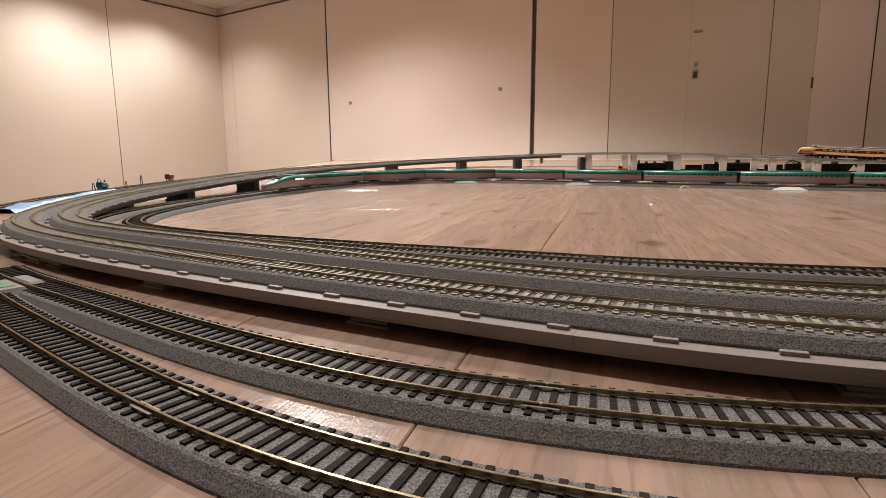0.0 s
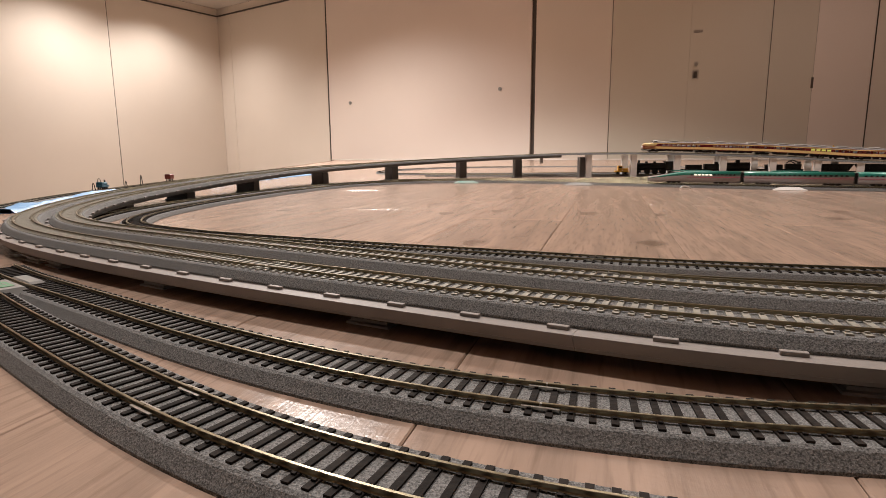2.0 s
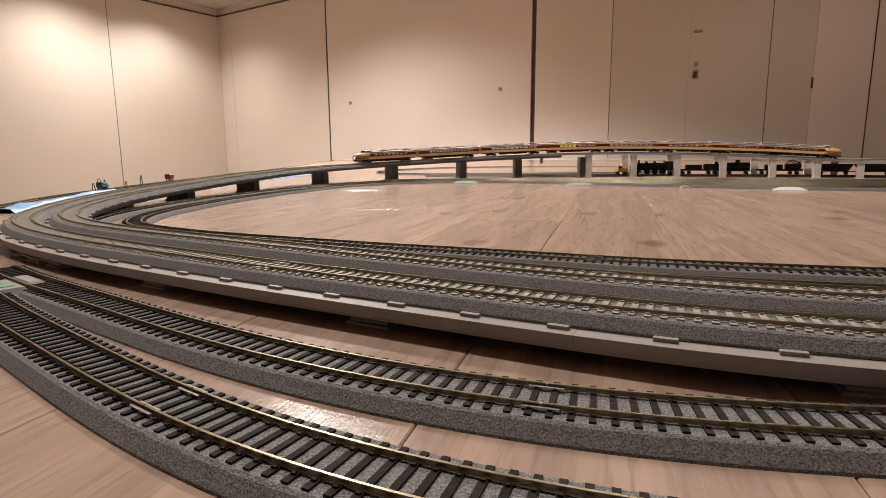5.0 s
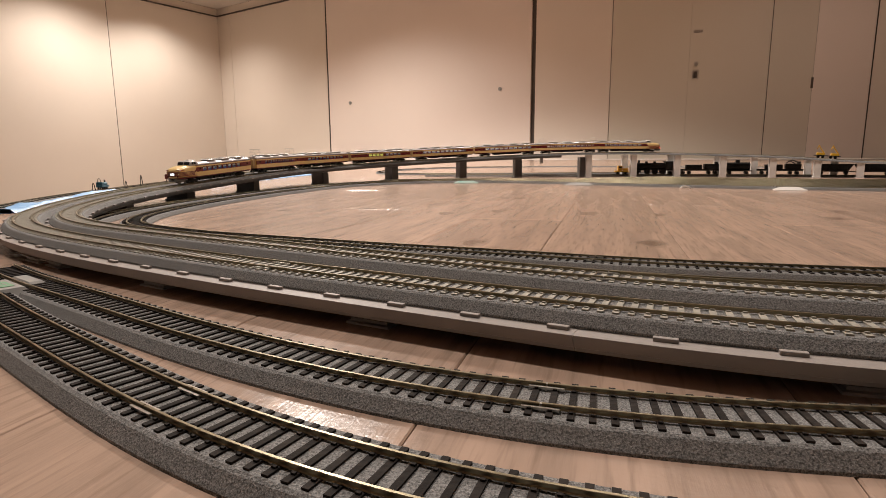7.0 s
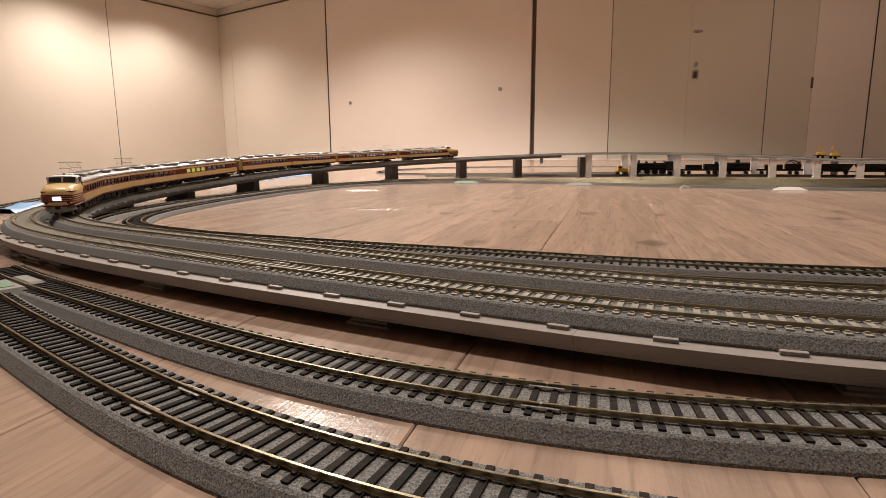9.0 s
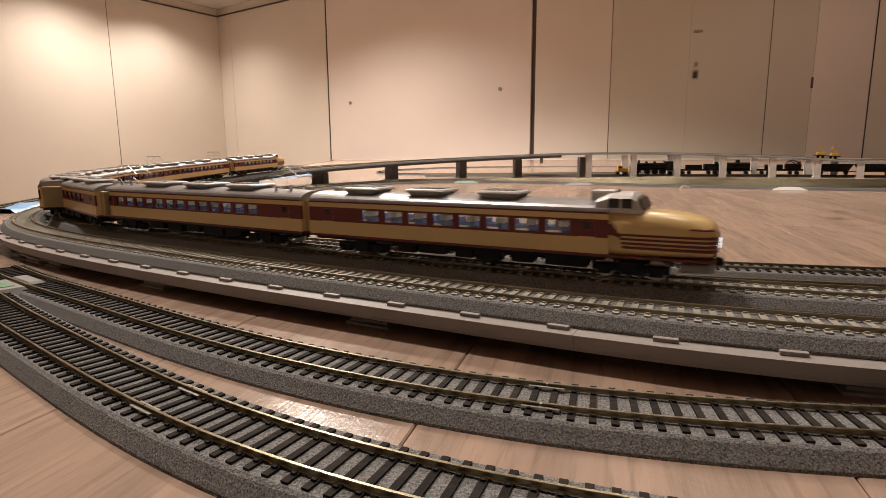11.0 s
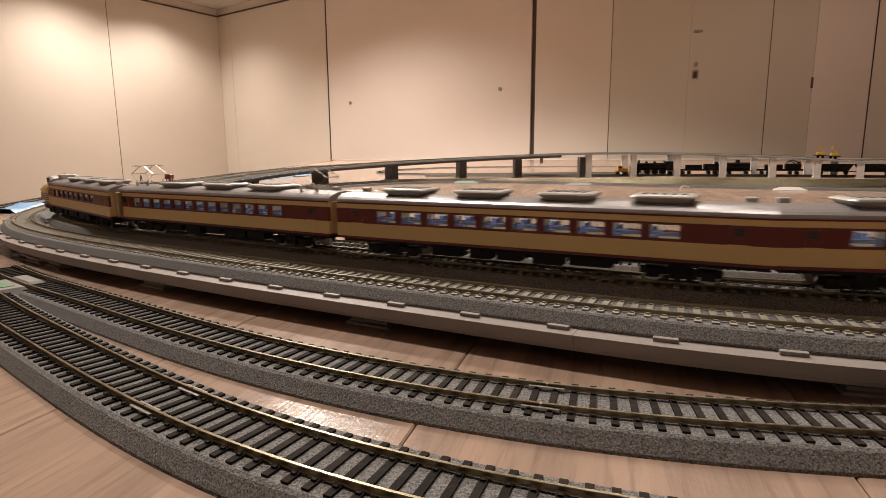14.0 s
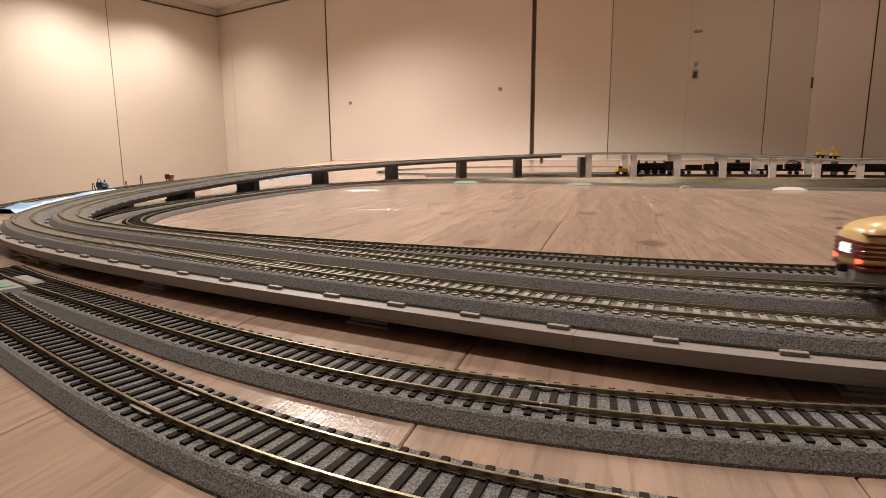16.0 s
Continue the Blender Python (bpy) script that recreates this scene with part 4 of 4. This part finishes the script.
def bogie_mesh(x):
    bm = bmesh.new()
    for y in (-0.0066, 0.0066):
        box(bm, x - 0.0105, x + 0.0105, y - 0.0006, y + 0.0006, 0.0024, 0.0046, bevel=0.0003)
        for dx in (-0.0070, 0.0070):
            box(bm, x + dx - 0.0019, x + dx + 0.0019, y - 0.0010, y + 0.0010, 0.0014, 0.0044, bevel=0.0003)
        box(bm, x - 0.0025, x + 0.0025, y - 0.0010, y + 0.0010, 0.0016, 0.0054)
    box(bm, x - 0.003, x + 0.003, -0.0066, 0.0066, 0.003, 0.0066)
    return bm


def pantograph(parent, x, up=True):
    bm = bmesh.new()
    h = 0.0085 if up else 0.002
    z = 0.0245
    for y in (-0.004, 0.004):
        for sx in (-1, 1):
            tube(bm, [(x + sx * 0.0035, y, z), (x + sx * 0.0085, y * 0.9, z + h * 0.5), (x + sx * 0.001, y * 0.8, z + h)], 0.00022, 5)
    for dx, zz in ((-0.0012, h), (0.0012, h)):
        tube(bm, [(x + dx, -0.0075, z + zz - 0.0005), (x + dx, -0.006, z + zz), (x + dx, 0.006, z + zz), (x + dx, 0.0075, z + zz - 0.0005)], 0.00025, 5)
    for sx in (-1, 1):
        tube(bm, [(x + sx * 0.0085, -0.0036, z + h * 0.5), (x + sx * 0.0085, 0.0036, z + h * 0.5)], 0.0002, 5)
        tube(bm, [(x + sx * 0.0035, -0.005, z), (x + sx * 0.0035, 0.005, z)], 0.0003, 5)
    p = part("pantograph", bm, M_STEEL, parent, "thin steel pantograph")
    bm = bmesh.new()
    for sx in (-1, 1):
        for y in (-0.004, 0.004):
            cylinder(bm, 0.0006, 0.002, pose(x + sx * 0.004, y, z - 0.001), 8)
    part("insulator", bm, M_WHITE, p)


def ac_unit(parent, x, length, height=0.0025):
    bm = bmesh.new()
    rings = []
    for a, z in ((0.0022, 0.0218), (0.0018, 0.0228), (0.0006, 0.0228 + height * 0.5), (0.0, 0.0228 + height * 0.72), (0.0003, 0.0228 + height * 0.9), (0.0014, 0.0228 + height)):
        l, w, c = length / 2 - a, 0.0072 - a, 0.0012
        rings.append([(x - l, -w + c, z), (x - l + c, -w, z), (x + l - c, -w, z), (x + l, -w + c, z), (x + l, w - c, z), (x + l - c, w, z), (x - l + c, w, z), (x - l, w - c, z)])
    loft(bm, rings)
    u = part("roof_unit", bm, M_AC, parent, "pale grey roof air-conditioning unit")
    bm = bmesh.new()
    for k in range(5):
        xx = x - length * 0.3 + k * length * 0.15
        box(bm, xx - 0.0006, xx + 0.0006, -0.004, 0.004, 0.0228 + height - 0.0002, 0.0228 + height + 0.0003)
    part("grille", bm, M_GREY, u)


Z0, ZB, ZW0, ZW1, ZT, ZR = 0.0068, 0.0076, 0.0127, 0.0173, 0.0200, 0.0234
WIN_TOP, WIN_BOT = 0.0172, 0.0133


def express_car(style, label):
    """Cream and maroon express car, x forwards. style: end, dining, panto, plain; end cars have the bonnet at +x."""
    t = thing("train_car", Matrix.Identity(4), label, "train car", "cream and maroon train cars")
    xr = -CAR / 2
    xf = CAR / 2 - (0.0275 if style == "end" else 0.0)
    w = HALF
    bm = bmesh.new()
    prism(bm, xr, xf, [(-w, ZB), (w, ZB), (w, ZW0 - 0.0002), (-w, ZW0 - 0.0002)])
    part("lower_body", bm, M_CREAM, t)
    bm = bmesh.new()
    box(bm, xr + 0.0003, xf, -w - 0.00008, w + 0.00008, ZB - 0.0009, ZB)
    part("skirt_stripe", bm, M_RED, t)
    # window band with real openings
    if style == "dining":
        wins = [(-0.040 + i * 0.0093, 0.0072) for i in range(4)] + [(0.0005 + i * 0.0085, 0.0065) for i in range(4)]
    elif style == "end":
        wins = [(-0.0405 + i * 0.0094, 0.0072) for i in range(8)]
    elif style == "panto":
        wins = [(-0.0505 + i * 0.0076, 0.0056) for i in range(13)]
    else:
        wins = [(-0.047 + i * 0.0098, 0.0076) for i in range(10)]
    spans, last = [], xr
    for cx, ww in wins:
        spans.append((last, cx - ww / 2))
        last = cx + ww / 2
    spans.append((last, xf))
    for sgn in (-1, 1):
        y0, y1 = sorted((sgn * w, sgn * (w - 0.0009)))
        bm = bmesh.new()
        box(bm, xr, xf, y0, y1, ZW0 - 0.0002, WIN_BOT)
        box(bm, xr, xf, y0, y1, WIN_TOP, ZW1 + 0.0006)
        for a, b in spans:
            box(bm, a, b, y0, y1, WIN_BOT, WIN_TOP)
        band = part("window_band", bm, M_RED, t, "maroon window band")
        for i, (cx, ww) in enumerate(wins):
            bm = bmesh.new()
            ym = sgn * (w - 0.0004)
            vs = [bm.verts.new((cx + a * ww / 2, ym, z)) for a, z in ((-1, WIN_BOT), (1, WIN_BOT), (1, WIN_TOP), (-1, WIN_TOP))]
            bm.faces.new(vs)
            if style == "dining" and i >= 4:
                part("window_blind", bm, M_CURTAIN, band, "yellow-green blind with cabin light put in as its own glow")
            else:
                g = part("window_pane", bm, M_GLASS, band)
                g.visible_shadow = False
        # doors
        for dx in ((xr + 0.0085, xf - 0.0060) if style == "end" else (xr + 0.0085, xf - 0.0085)):
            bm = bmesh.new()
            ym = sgn * (w + 0.00004)
            y0, y1 = sorted((sgn * (w - 0.0003), sgn * (w + 0.00012)))
            box(bm, dx - 0.0024, dx + 0.0024, y0, y1, ZB + 0.0003, ZW1, bevel=0.0001)
            d = part("door", bm, M_CREAM, t)
            bm = bmesh.new()
            y0, y1 = sorted((sgn * (w + 0.0001), sgn * (w + 0.00017)))
            box(bm, dx - 0.0024, dx + 0.0024, y0, y1, ZW0, ZW1)
            part("door_panel", bm, M_RED, d)
            bm = bmesh.new()
            y0, y1 = sorted((sgn * (w + 0.00015), sgn * (w + 0.00022)))
            box(bm, dx - 0.0011, dx + 0.0011, y0, y1, 0.0150, 0.0170)
            part("door_window", bm, M_DARKGLASS, d)
    bm = bmesh.new()
    prism(bm, xr, xf, [(-w, ZW1 + 0.0006), (w, ZW1 + 0.0006), (w, ZT), (-w, ZT)])
    part("upper_body", bm, M_CREAM, t)
    bm = bmesh.new()
    box(bm, xr, xf, -w - 0.00008, w + 0.00008, ZT - 0.0004, ZT + 0.0001)
    part("gutter", bm, M_RED, t)
    bm = bmesh.new()
    prism(bm, xr, xf, outline(w - 0.0001, ZT, ZR, ZT + 0.0004, 12))
    part("roof", bm, M_SILVER, t, "silver-grey roof", smooth=False)
    # ends and interior
    for x in (xr + 0.0006, xf - 0.0006):
        bm = bmesh.new()
        box(bm, x - 0.0004, x + 0.0004, -w + 0.0009, w - 0.0009, ZW0, ZW1 + 0.0006)
        part("end_wall", bm, M_CREAM, t)
    for x in ((xr, ) if style == "end" else (xr, xf)):
        bm = bmesh.new()
        sg = -1 if x < 0 else 1
        for k in range(4):
            a = x + sg * 0.0011 * k
            box(bm, min(a, a + sg * 0.0009), max(a, a + sg * 0.0009), -0.0072, 0.0072, ZB, 0.0200, bevel=0.0003)
        box(bm, min(x, x + sg * 0.0042), max(x, x + sg * 0.0042), -0.0066, 0.0066, ZB + 0.0004, 0.0194)
        part("gangway", bm, M_GANGWAY, t, "pale tan folded gangway")
    bm = bmesh.new()
    box(bm, xr + 0.002, xf - 0.002, -0.0004, 0.0004, ZW0, 0.0138)
    for i in range(11):
        x = -0.052 + i * 0.0098
        if x > xf - 0.01:
            break
        for y in (-0.0060, 0.0060):
            box(bm, x - 0.0006, x + 0.0008, y - 0.0026, y + 0.0026, ZW0, 0.0158, bevel=0.0003)
            box(bm, x - 0.0006, x + 0.0030, y - 0.0026, y + 0.0026, ZW0, 0.0134)
    part("seats", bm, M_SEAT, t, "blue seats seen through the windows")
    bm = bmesh.new()
    for i in range(11):
        x = -0.052 + i * 0.0098
        if x > xf - 0.01:
            break
        for y in (-0.0060, 0.0060):
            box(bm, x - 0.0012, x + 0.0016, y - 0.0027, y + 0.0027, 0.0150, 0.0168, bevel=0.0003)
    part("headrest_covers", bm, M_WHITE_CLOTH, t, "white headrest covers")
    bm = bmesh.new()
    box(bm, xr + 0.004, xf - 0.004, -0.0012, 0.0012, 0.0174, 0.0177)
    part("interior_light", bm, M_CABINLIGHT, t, "cool white light strip inside the car")
    # underframe
    bm = bmesh.new()
    box(bm, xr + 0.002, xf - 0.001, -w + 0.0012, w - 0.0012, 0.0056, ZB - 0.0009)
    rnd = random.Random(style)
    x = -0.030
    while x < 0.028:
        l = rnd.uniform(0.005, 0.013)
        for y in (-1, 1):
            y0, y1 = sorted((y * 0.0035, y * 0.0086))
            box(bm, x, x + l, y0, y1, rnd.uniform(0.0022, 0.0032), 0.0062, bevel=0.0003)
        x += l + rnd.uniform(0.001, 0.004)
    part("underframe", bm, M_BLACK, t)
    bogie(t, -0.0455)
    bogie(t, 0.0455)
    # roof
    if style == "end":
        for x in (-0.047, -0.021, 0.005):
            ac_unit(t, x, 0.015)
    elif style == "panto":
        for x in (-0.028, 0.002, 0.030):
            ac_unit(t, x, 0.018)
        pantograph(t, -0.053)
        pantograph(t, 0.053, True)
    elif style == "dining":
        for x, l in ((-0.044, 0.016), (-0.020, 0.018), (0.012, 0.014), (0.043, 0.015)):
            ac_unit(t, x, l)
        for x in (-0.002, 0.028, 0.033):
            bm = bmesh.new()
            box(bm, x - 0.002, x + 0.002, -0.0025, 0.0025, 0.0230, 0.0250, bevel=0.0005)
            part("vent", bm, M_AC, t)
    else:
        for x in (-0.042, -0.015, 0.013, 0.040):
            ac_unit(t, x, 0.017)
    for x in (xr + 0.005, xf - 0.006):
        bm = bmesh.new()
        box(bm, x - 0.0015, x + 0.0015, 0.001, 0.004, 0.0230, 0.0248, bevel=0.0004)
        part("vent", bm, M_AC, t)
    if style == "end":
        bonnet(t, xf)
    return t


def bonnet(t, x0):
    """The rounded bonnet nose with its raised cab."""
    L = 0.0275
    w = HALF

    def ring(x, ww, z0, z1, sharp=3.2, n=24):
        pts = []
        for i in range(n):
            a = 2 * math.pi * i / n
            ca, sa = math.cos(a), math.sin(a)
            k = (abs(ca) ** sharp + abs(sa) ** sharp) ** (-1 / sharp)
            pts.append((x, ww * k * ca, (z0 + z1) / 2 + (z1 - z0) / 2 * k * sa))
        return pts

    NOSE = ((0.0, 1.0, 0.0207, 6), (0.3, 1.0, 0.0206, 5), (0.55, 0.99, 0.0203, 4.4), (0.72, 0.97, 0.0198, 4), (0.84, 0.94, 0.0191, 3.6),
            (0.92, 0.89, 0.0182, 3.3), (0.97, 0.80, 0.0171, 3), (0.992, 0.68, 0.0159, 2.6), (1.0, 0.5, 0.0142, 2.2))

    def girth(u):
        return float(np.interp(u, [a[0] for a in NOSE], [a[1] for a in NOSE]))

    bm = bmesh.new()
    loft(bm, [ring(x0 - 0.0002 + L * u, w * f, Z0 + 0.0004 * u, z1, sh) for u, f, z1, sh in
              NOSE])
    part("bonnet", bm, M_CREAM, t, "rounded cream bonnet nose", smooth=True)
    bm = bmesh.new()
    loft(bm, [ring(x0 - 0.0002 + L * u, w + 0.00014, ZW0 - 0.0002, zz, 9) for u, zz in ((0.0, 0.0177), (0.03, 0.0177), (0.14, 0.0131))])
    part("side_flash", bm, M_RED, t)
    for k in range(4):
        z = 0.0096 + k * 0.00122
        bm = bmesh.new()
        loft(bm, [ring(x0 + L * u + 0.0002 * u, w * girth(u) + 0.00016, z, z + 0.00096, 14) for u in (0.10 + 0.012 * (3 - k), 0.3, 0.5, 0.7, 0.82, 0.9, 0.95, 0.98, 1.0)])
        part("nose_stripe", bm, M_RED, t)
    bm = bmesh.new()
    loft(bm, [ring(x0 + L * u + 0.0002 * u, w * girth(u) + 0.00012, ZB - 0.0009, ZB + 0.0001, 14) for u in (0.0, 0.4, 0.7, 0.85, 0.95, 0.985)])
    part("skirt_stripe", bm, M_RED, t)
    bm = bmesh.new()
    loft(bm, [ring(x, ww, 0.0185, z1, 4) for x, ww, z1 in
              ((x0 - 0.0040, w * 0.93, 0.0240), (x0 - 0.0005, w * 0.93, 0.0256), (x0 + 0.0055, w * 0.90, 0.0256), (x0 + 0.0070, w * 0.88, 0.0248), (x0 + 0.0090, w * 0.84, 0.0200))])
    cab = part("cab", bm, M_AC, t, "raised silver driver's cab")
    for sgn in (-1, 1):
        for xa, xb in ((x0 - 0.0005, x0 + 0.0024), (x0 + 0.0030, x0 + 0.0058)):
            bm = bmesh.new()
            y0, y1 = sorted((sgn * w * 0.80, sgn * (w * 0.925 + 0.0001)))
            box(bm, xa, xb, y0, y1, 0.0214, 0.0242, bevel=0.0002)
            part("side_window", bm, M_DARKGLASS, cab)
    for y in (-0.0040, 0.0040):
        bm = bmesh.new()
        box(bm, -0.0002, 0.0002, y - 0.0034, y + 0.0034, -0.0017, 0.0017, pose(x0 + 0.00825, 0, 0.0226, 0, -23, 0))
        part("windscreen", bm, M_DARKGLASS, cab)
    bm = bmesh.new()
    box(bm, x0 - 0.0065, x0 + 0.0005, -0.0045, 0.0045, 0.0232, 0.0262, bevel=0.0008)
    part("roof_housing", bm, M_AC, cab)
    bm = bmesh.new()
    cylinder(bm, 0.0008, 0.0006, pose(x0 + 0.0008, 0, 0.0258, 0, 90), 12)
    part("roof_headlight", bm, M_DARKGLASS, cab)
    for y in (-0.0060, 0.0060):
        bm = bmesh.new()
        cylinder(bm, 0.0012, 0.0018, pose(x0 + L * 0.945, y, 0.0122, 0, 90), 16)
        part("headlight", bm, HEADMAT[0], t)
        bm = bmesh.new()
        cylinder(bm, 0.0009, 0.0022, pose(x0 + L * 0.955, y * 0.97, 0.0093, 0, 90), 12)
        part("taillight", bm, HEADMAT[1], t)
    bm = bmesh.new()
    loft(bm, [ring(x0 + L * u + 0.0002, w * girth(u) + 0.00016, 0.0157, 0.0164, 14) for u in (0.74, 0.84, 0.92, 0.96)])
    part("nose_stripe", bm, M_RED, t)
    bm = bmesh.new()
    box(bm, x0 + L - 0.001, x0 + L + 0.0005, -0.0023, 0.0023, 0.0106, 0.0130, bevel=0.0002)
    part("headmark", bm, M_HEADMARK, t, "lit white name plate on the nose")
    bm = bmesh.new()
    loft(bm, [ring(x0 + L * u, w * f, 0.0032, 0.0068, 4) for u, f in ((0.68, 0.88), (0.8, 0.84), (0.93, 0.70), (0.985, 0.5))])
    part("front_skirt", bm, M_GREY, t, "grey front skirt")
    bm = bmesh.new()
    box(bm, x0 + L - 0.002, x0 + L + 0.0015, -0.0012, 0.0012, 0.0052, 0.0074, bevel=0.0004)
    part("coupler", bm, M_BLACK, t)


ORDER = ["end", "panto", "plain", "dining", "plain", "plain", "panto", "end"]
LABELS = {"end": "cream and maroon express end car with bonnet nose", "panto": "cream and maroon express car with two pantographs",
          "plain": "cream and maroon express car with blue seats", "dining": "cream and maroon dining car with yellow-green blinds"}
HEADMAT = (M_HEADLIGHT, M_DARKGLASS)
express, seen = [], {}
for i, st in enumerate(ORDER):
    if i == len(ORDER) - 1:
        HEADMAT = (M_HEADLIGHT, M_TAILLIGHT)
        ob = express_car(st, "cream and maroon express tail car with lit lamps")
    elif st in seen:
        ob = copy_thing(seen[st], Matrix.Identity(4))
    else:
        ob = seen[st] = express_car(st, LABELS[st])
    ob.scale = (1.062, 1, 1)
    express.append(ob)

# bullet train, smaller section, x forwards
BL, BW, BZ = 0.1275, 0.0088, 0.0195


def bullet_ring(x, w, z0, z1, n=20, sharp=3.0):
    pts = []
    for i in range(n):
        a = 2 * math.pi * i / n
        ca, sa = math.cos(a), math.sin(a)
        k = (abs(ca) ** sharp + abs(sa) ** sharp) ** (-1 / sharp)
        pts.append((x, w * k * ca, (z0 + z1) / 2 + (z1 - z0) / 2 * k * sa))
    return pts


def bullet_car(end, label):
    t = thing("bullet_train_car", Matrix.Identity(4), label, "train car", "green bullet train cars")
    zc = 0.0113
    if end:
        prof = [(-0.5, 1, 1), (-0.05, 1, 1), (0.08, 0.99, 0.96), (0.18, 0.96, 0.86), (0.26, 0.9, 0.72), (0.34, 0.8, 0.56), (0.42, 0.66, 0.42), (0.47, 0.5, 0.32), (0.5, 0.28, 0.22)]
    else:
        prof = [(-0.5, 1, 1), (0.5, 1, 1)]
    bm = bmesh.new()
    loft(bm, [bullet_ring(u * BL, BW * f, 0.0024, 0.0024 + (zc - 0.0024) * 2 * (min(1, 0.35 + 0.65 * g)) - 0.0016, sharp=4.5) for u, f, g in prof])
    part("lower_body", bm, M_PALE, t, "silvery lower body", smooth=True)
    bm = bmesh.new()
    loft(bm, [bullet_ring(u * BL, (BW + 0.0001) * f, (zc - 0.0006) * min(1, 0.55 + 0.45 * g), 0.0045 + (BZ - 0.0045) * g, sharp=3.2) for u, f, g in prof])
    part("upper_body", bm, M_GREEN, t, "glossy green upper body", smooth=True)
    x0, x1 = -0.46 * BL, (0.02 if end else 0.46) * BL
    for sgn in (-1, 1):
        bm = bmesh.new()
        y0, y1 = sorted((sgn * (BW - 0.0008), sgn * (BW + 0.00018)))
        box(bm, -0.5 * BL, (0.05 if end else 0.5) * BL, y0, y1, zc - 0.0012, zc - 0.0004)
        part("stripe", bm, M_PINK, t)
        n = 12 if end else 20
        for i in range(n):
            x = x0 + (x1 - x0) * (i + 0.5) / n
            lit = end and 6 <= i < 11
            bm = bmesh.new()
            y0, y1 = sorted((sgn * (BW - 0.0006), sgn * (BW + 0.0002)))
            box(bm, x - 0.0016, x + 0.0016, y0, y1, 0.0132, 0.0152)
            part("window", bm, M_LITWIN if lit else M_DARKGLASS, t)
    for x in ((-0.5 * BL - 0.0011, ) if end else (-0.5 * BL - 0.0011, 0.5 * BL + 0.0011)):
        bm = bmesh.new()
        box(bm, x - 0.0011, x + 0.0011, -BW * 0.8, BW * 0.8, 0.004, 0.0180)
        part("gangway", bm, M_BLACK, t)
    bm = bmesh.new()
    box(bm, -0.025, 0.03, -0.0035, 0.0035, 0.0192, 0.0206, bevel=0.0006)
    part("roof_cover", bm, M_GREEN, t)
    for x in (-0.040, 0.040 if not end else 0.025):
        bogie(t, x)
    if end:
        bm = bmesh.new()
        loft(bm, [bullet_ring(u * BL, BW * w, z0, z1) for u, w, z0, z1 in ((0.20, 0.62, 0.0150, 0.01785), (0.25, 0.55, 0.0140, 0.0164), (0.30, 0.4, 0.0130, 0.0150))])
        part("cab_window", bm, M_DARKGLASS, t)
    return t


bullet = []
b_end = bullet_car(True, "green and silver bullet train end car with long nose")
b_mid = bullet_car(False, "green and silver bullet train middle car")
for i in range(10):
    bullet.append(b_end if i == 0 else b_mid if i == 1 else copy_thing(b_mid, Matrix.Identity(4)))

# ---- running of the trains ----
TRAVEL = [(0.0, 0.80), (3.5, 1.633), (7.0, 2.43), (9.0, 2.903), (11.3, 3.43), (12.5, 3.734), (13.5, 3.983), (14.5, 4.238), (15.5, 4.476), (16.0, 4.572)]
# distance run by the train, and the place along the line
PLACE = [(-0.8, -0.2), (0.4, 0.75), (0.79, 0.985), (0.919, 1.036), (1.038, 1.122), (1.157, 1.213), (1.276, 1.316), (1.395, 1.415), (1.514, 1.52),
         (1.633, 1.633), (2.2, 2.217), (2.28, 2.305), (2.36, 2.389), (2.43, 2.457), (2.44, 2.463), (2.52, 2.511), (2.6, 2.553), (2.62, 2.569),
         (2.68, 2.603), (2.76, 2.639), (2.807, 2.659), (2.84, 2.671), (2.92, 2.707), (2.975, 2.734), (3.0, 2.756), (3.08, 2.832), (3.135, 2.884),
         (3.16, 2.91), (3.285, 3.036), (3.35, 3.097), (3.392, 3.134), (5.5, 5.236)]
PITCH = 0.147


def express_place(t, back):
    run = float(np.interp(t, [a for a, b in TRAVEL], [b for a, b in TRAVEL])) - back
    return float(np.mean([np.interp(run + d, [a for a, b in PLACE], [b for a, b in PLACE]) for d in np.linspace(-0.05, 0.05, 11)]))


def rigid(path, s, half, forward=1):
    """The pose of a car whose two bogies stand on the path."""
    a, b = path.at(s + half), path.at(s - half)
    x = (a - b).normalized() * forward
    y = Vector((0, 0, 1)).cross(x).normalized()
    z = x.cross(y)
    p = (a + b) / 2
    return Matrix(((x.x, y.x, z.x, p.x), (x.y, y.y, z.y, p.y), (x.z, y.z, z.z, p.z), (0, 0, 0, 1)))


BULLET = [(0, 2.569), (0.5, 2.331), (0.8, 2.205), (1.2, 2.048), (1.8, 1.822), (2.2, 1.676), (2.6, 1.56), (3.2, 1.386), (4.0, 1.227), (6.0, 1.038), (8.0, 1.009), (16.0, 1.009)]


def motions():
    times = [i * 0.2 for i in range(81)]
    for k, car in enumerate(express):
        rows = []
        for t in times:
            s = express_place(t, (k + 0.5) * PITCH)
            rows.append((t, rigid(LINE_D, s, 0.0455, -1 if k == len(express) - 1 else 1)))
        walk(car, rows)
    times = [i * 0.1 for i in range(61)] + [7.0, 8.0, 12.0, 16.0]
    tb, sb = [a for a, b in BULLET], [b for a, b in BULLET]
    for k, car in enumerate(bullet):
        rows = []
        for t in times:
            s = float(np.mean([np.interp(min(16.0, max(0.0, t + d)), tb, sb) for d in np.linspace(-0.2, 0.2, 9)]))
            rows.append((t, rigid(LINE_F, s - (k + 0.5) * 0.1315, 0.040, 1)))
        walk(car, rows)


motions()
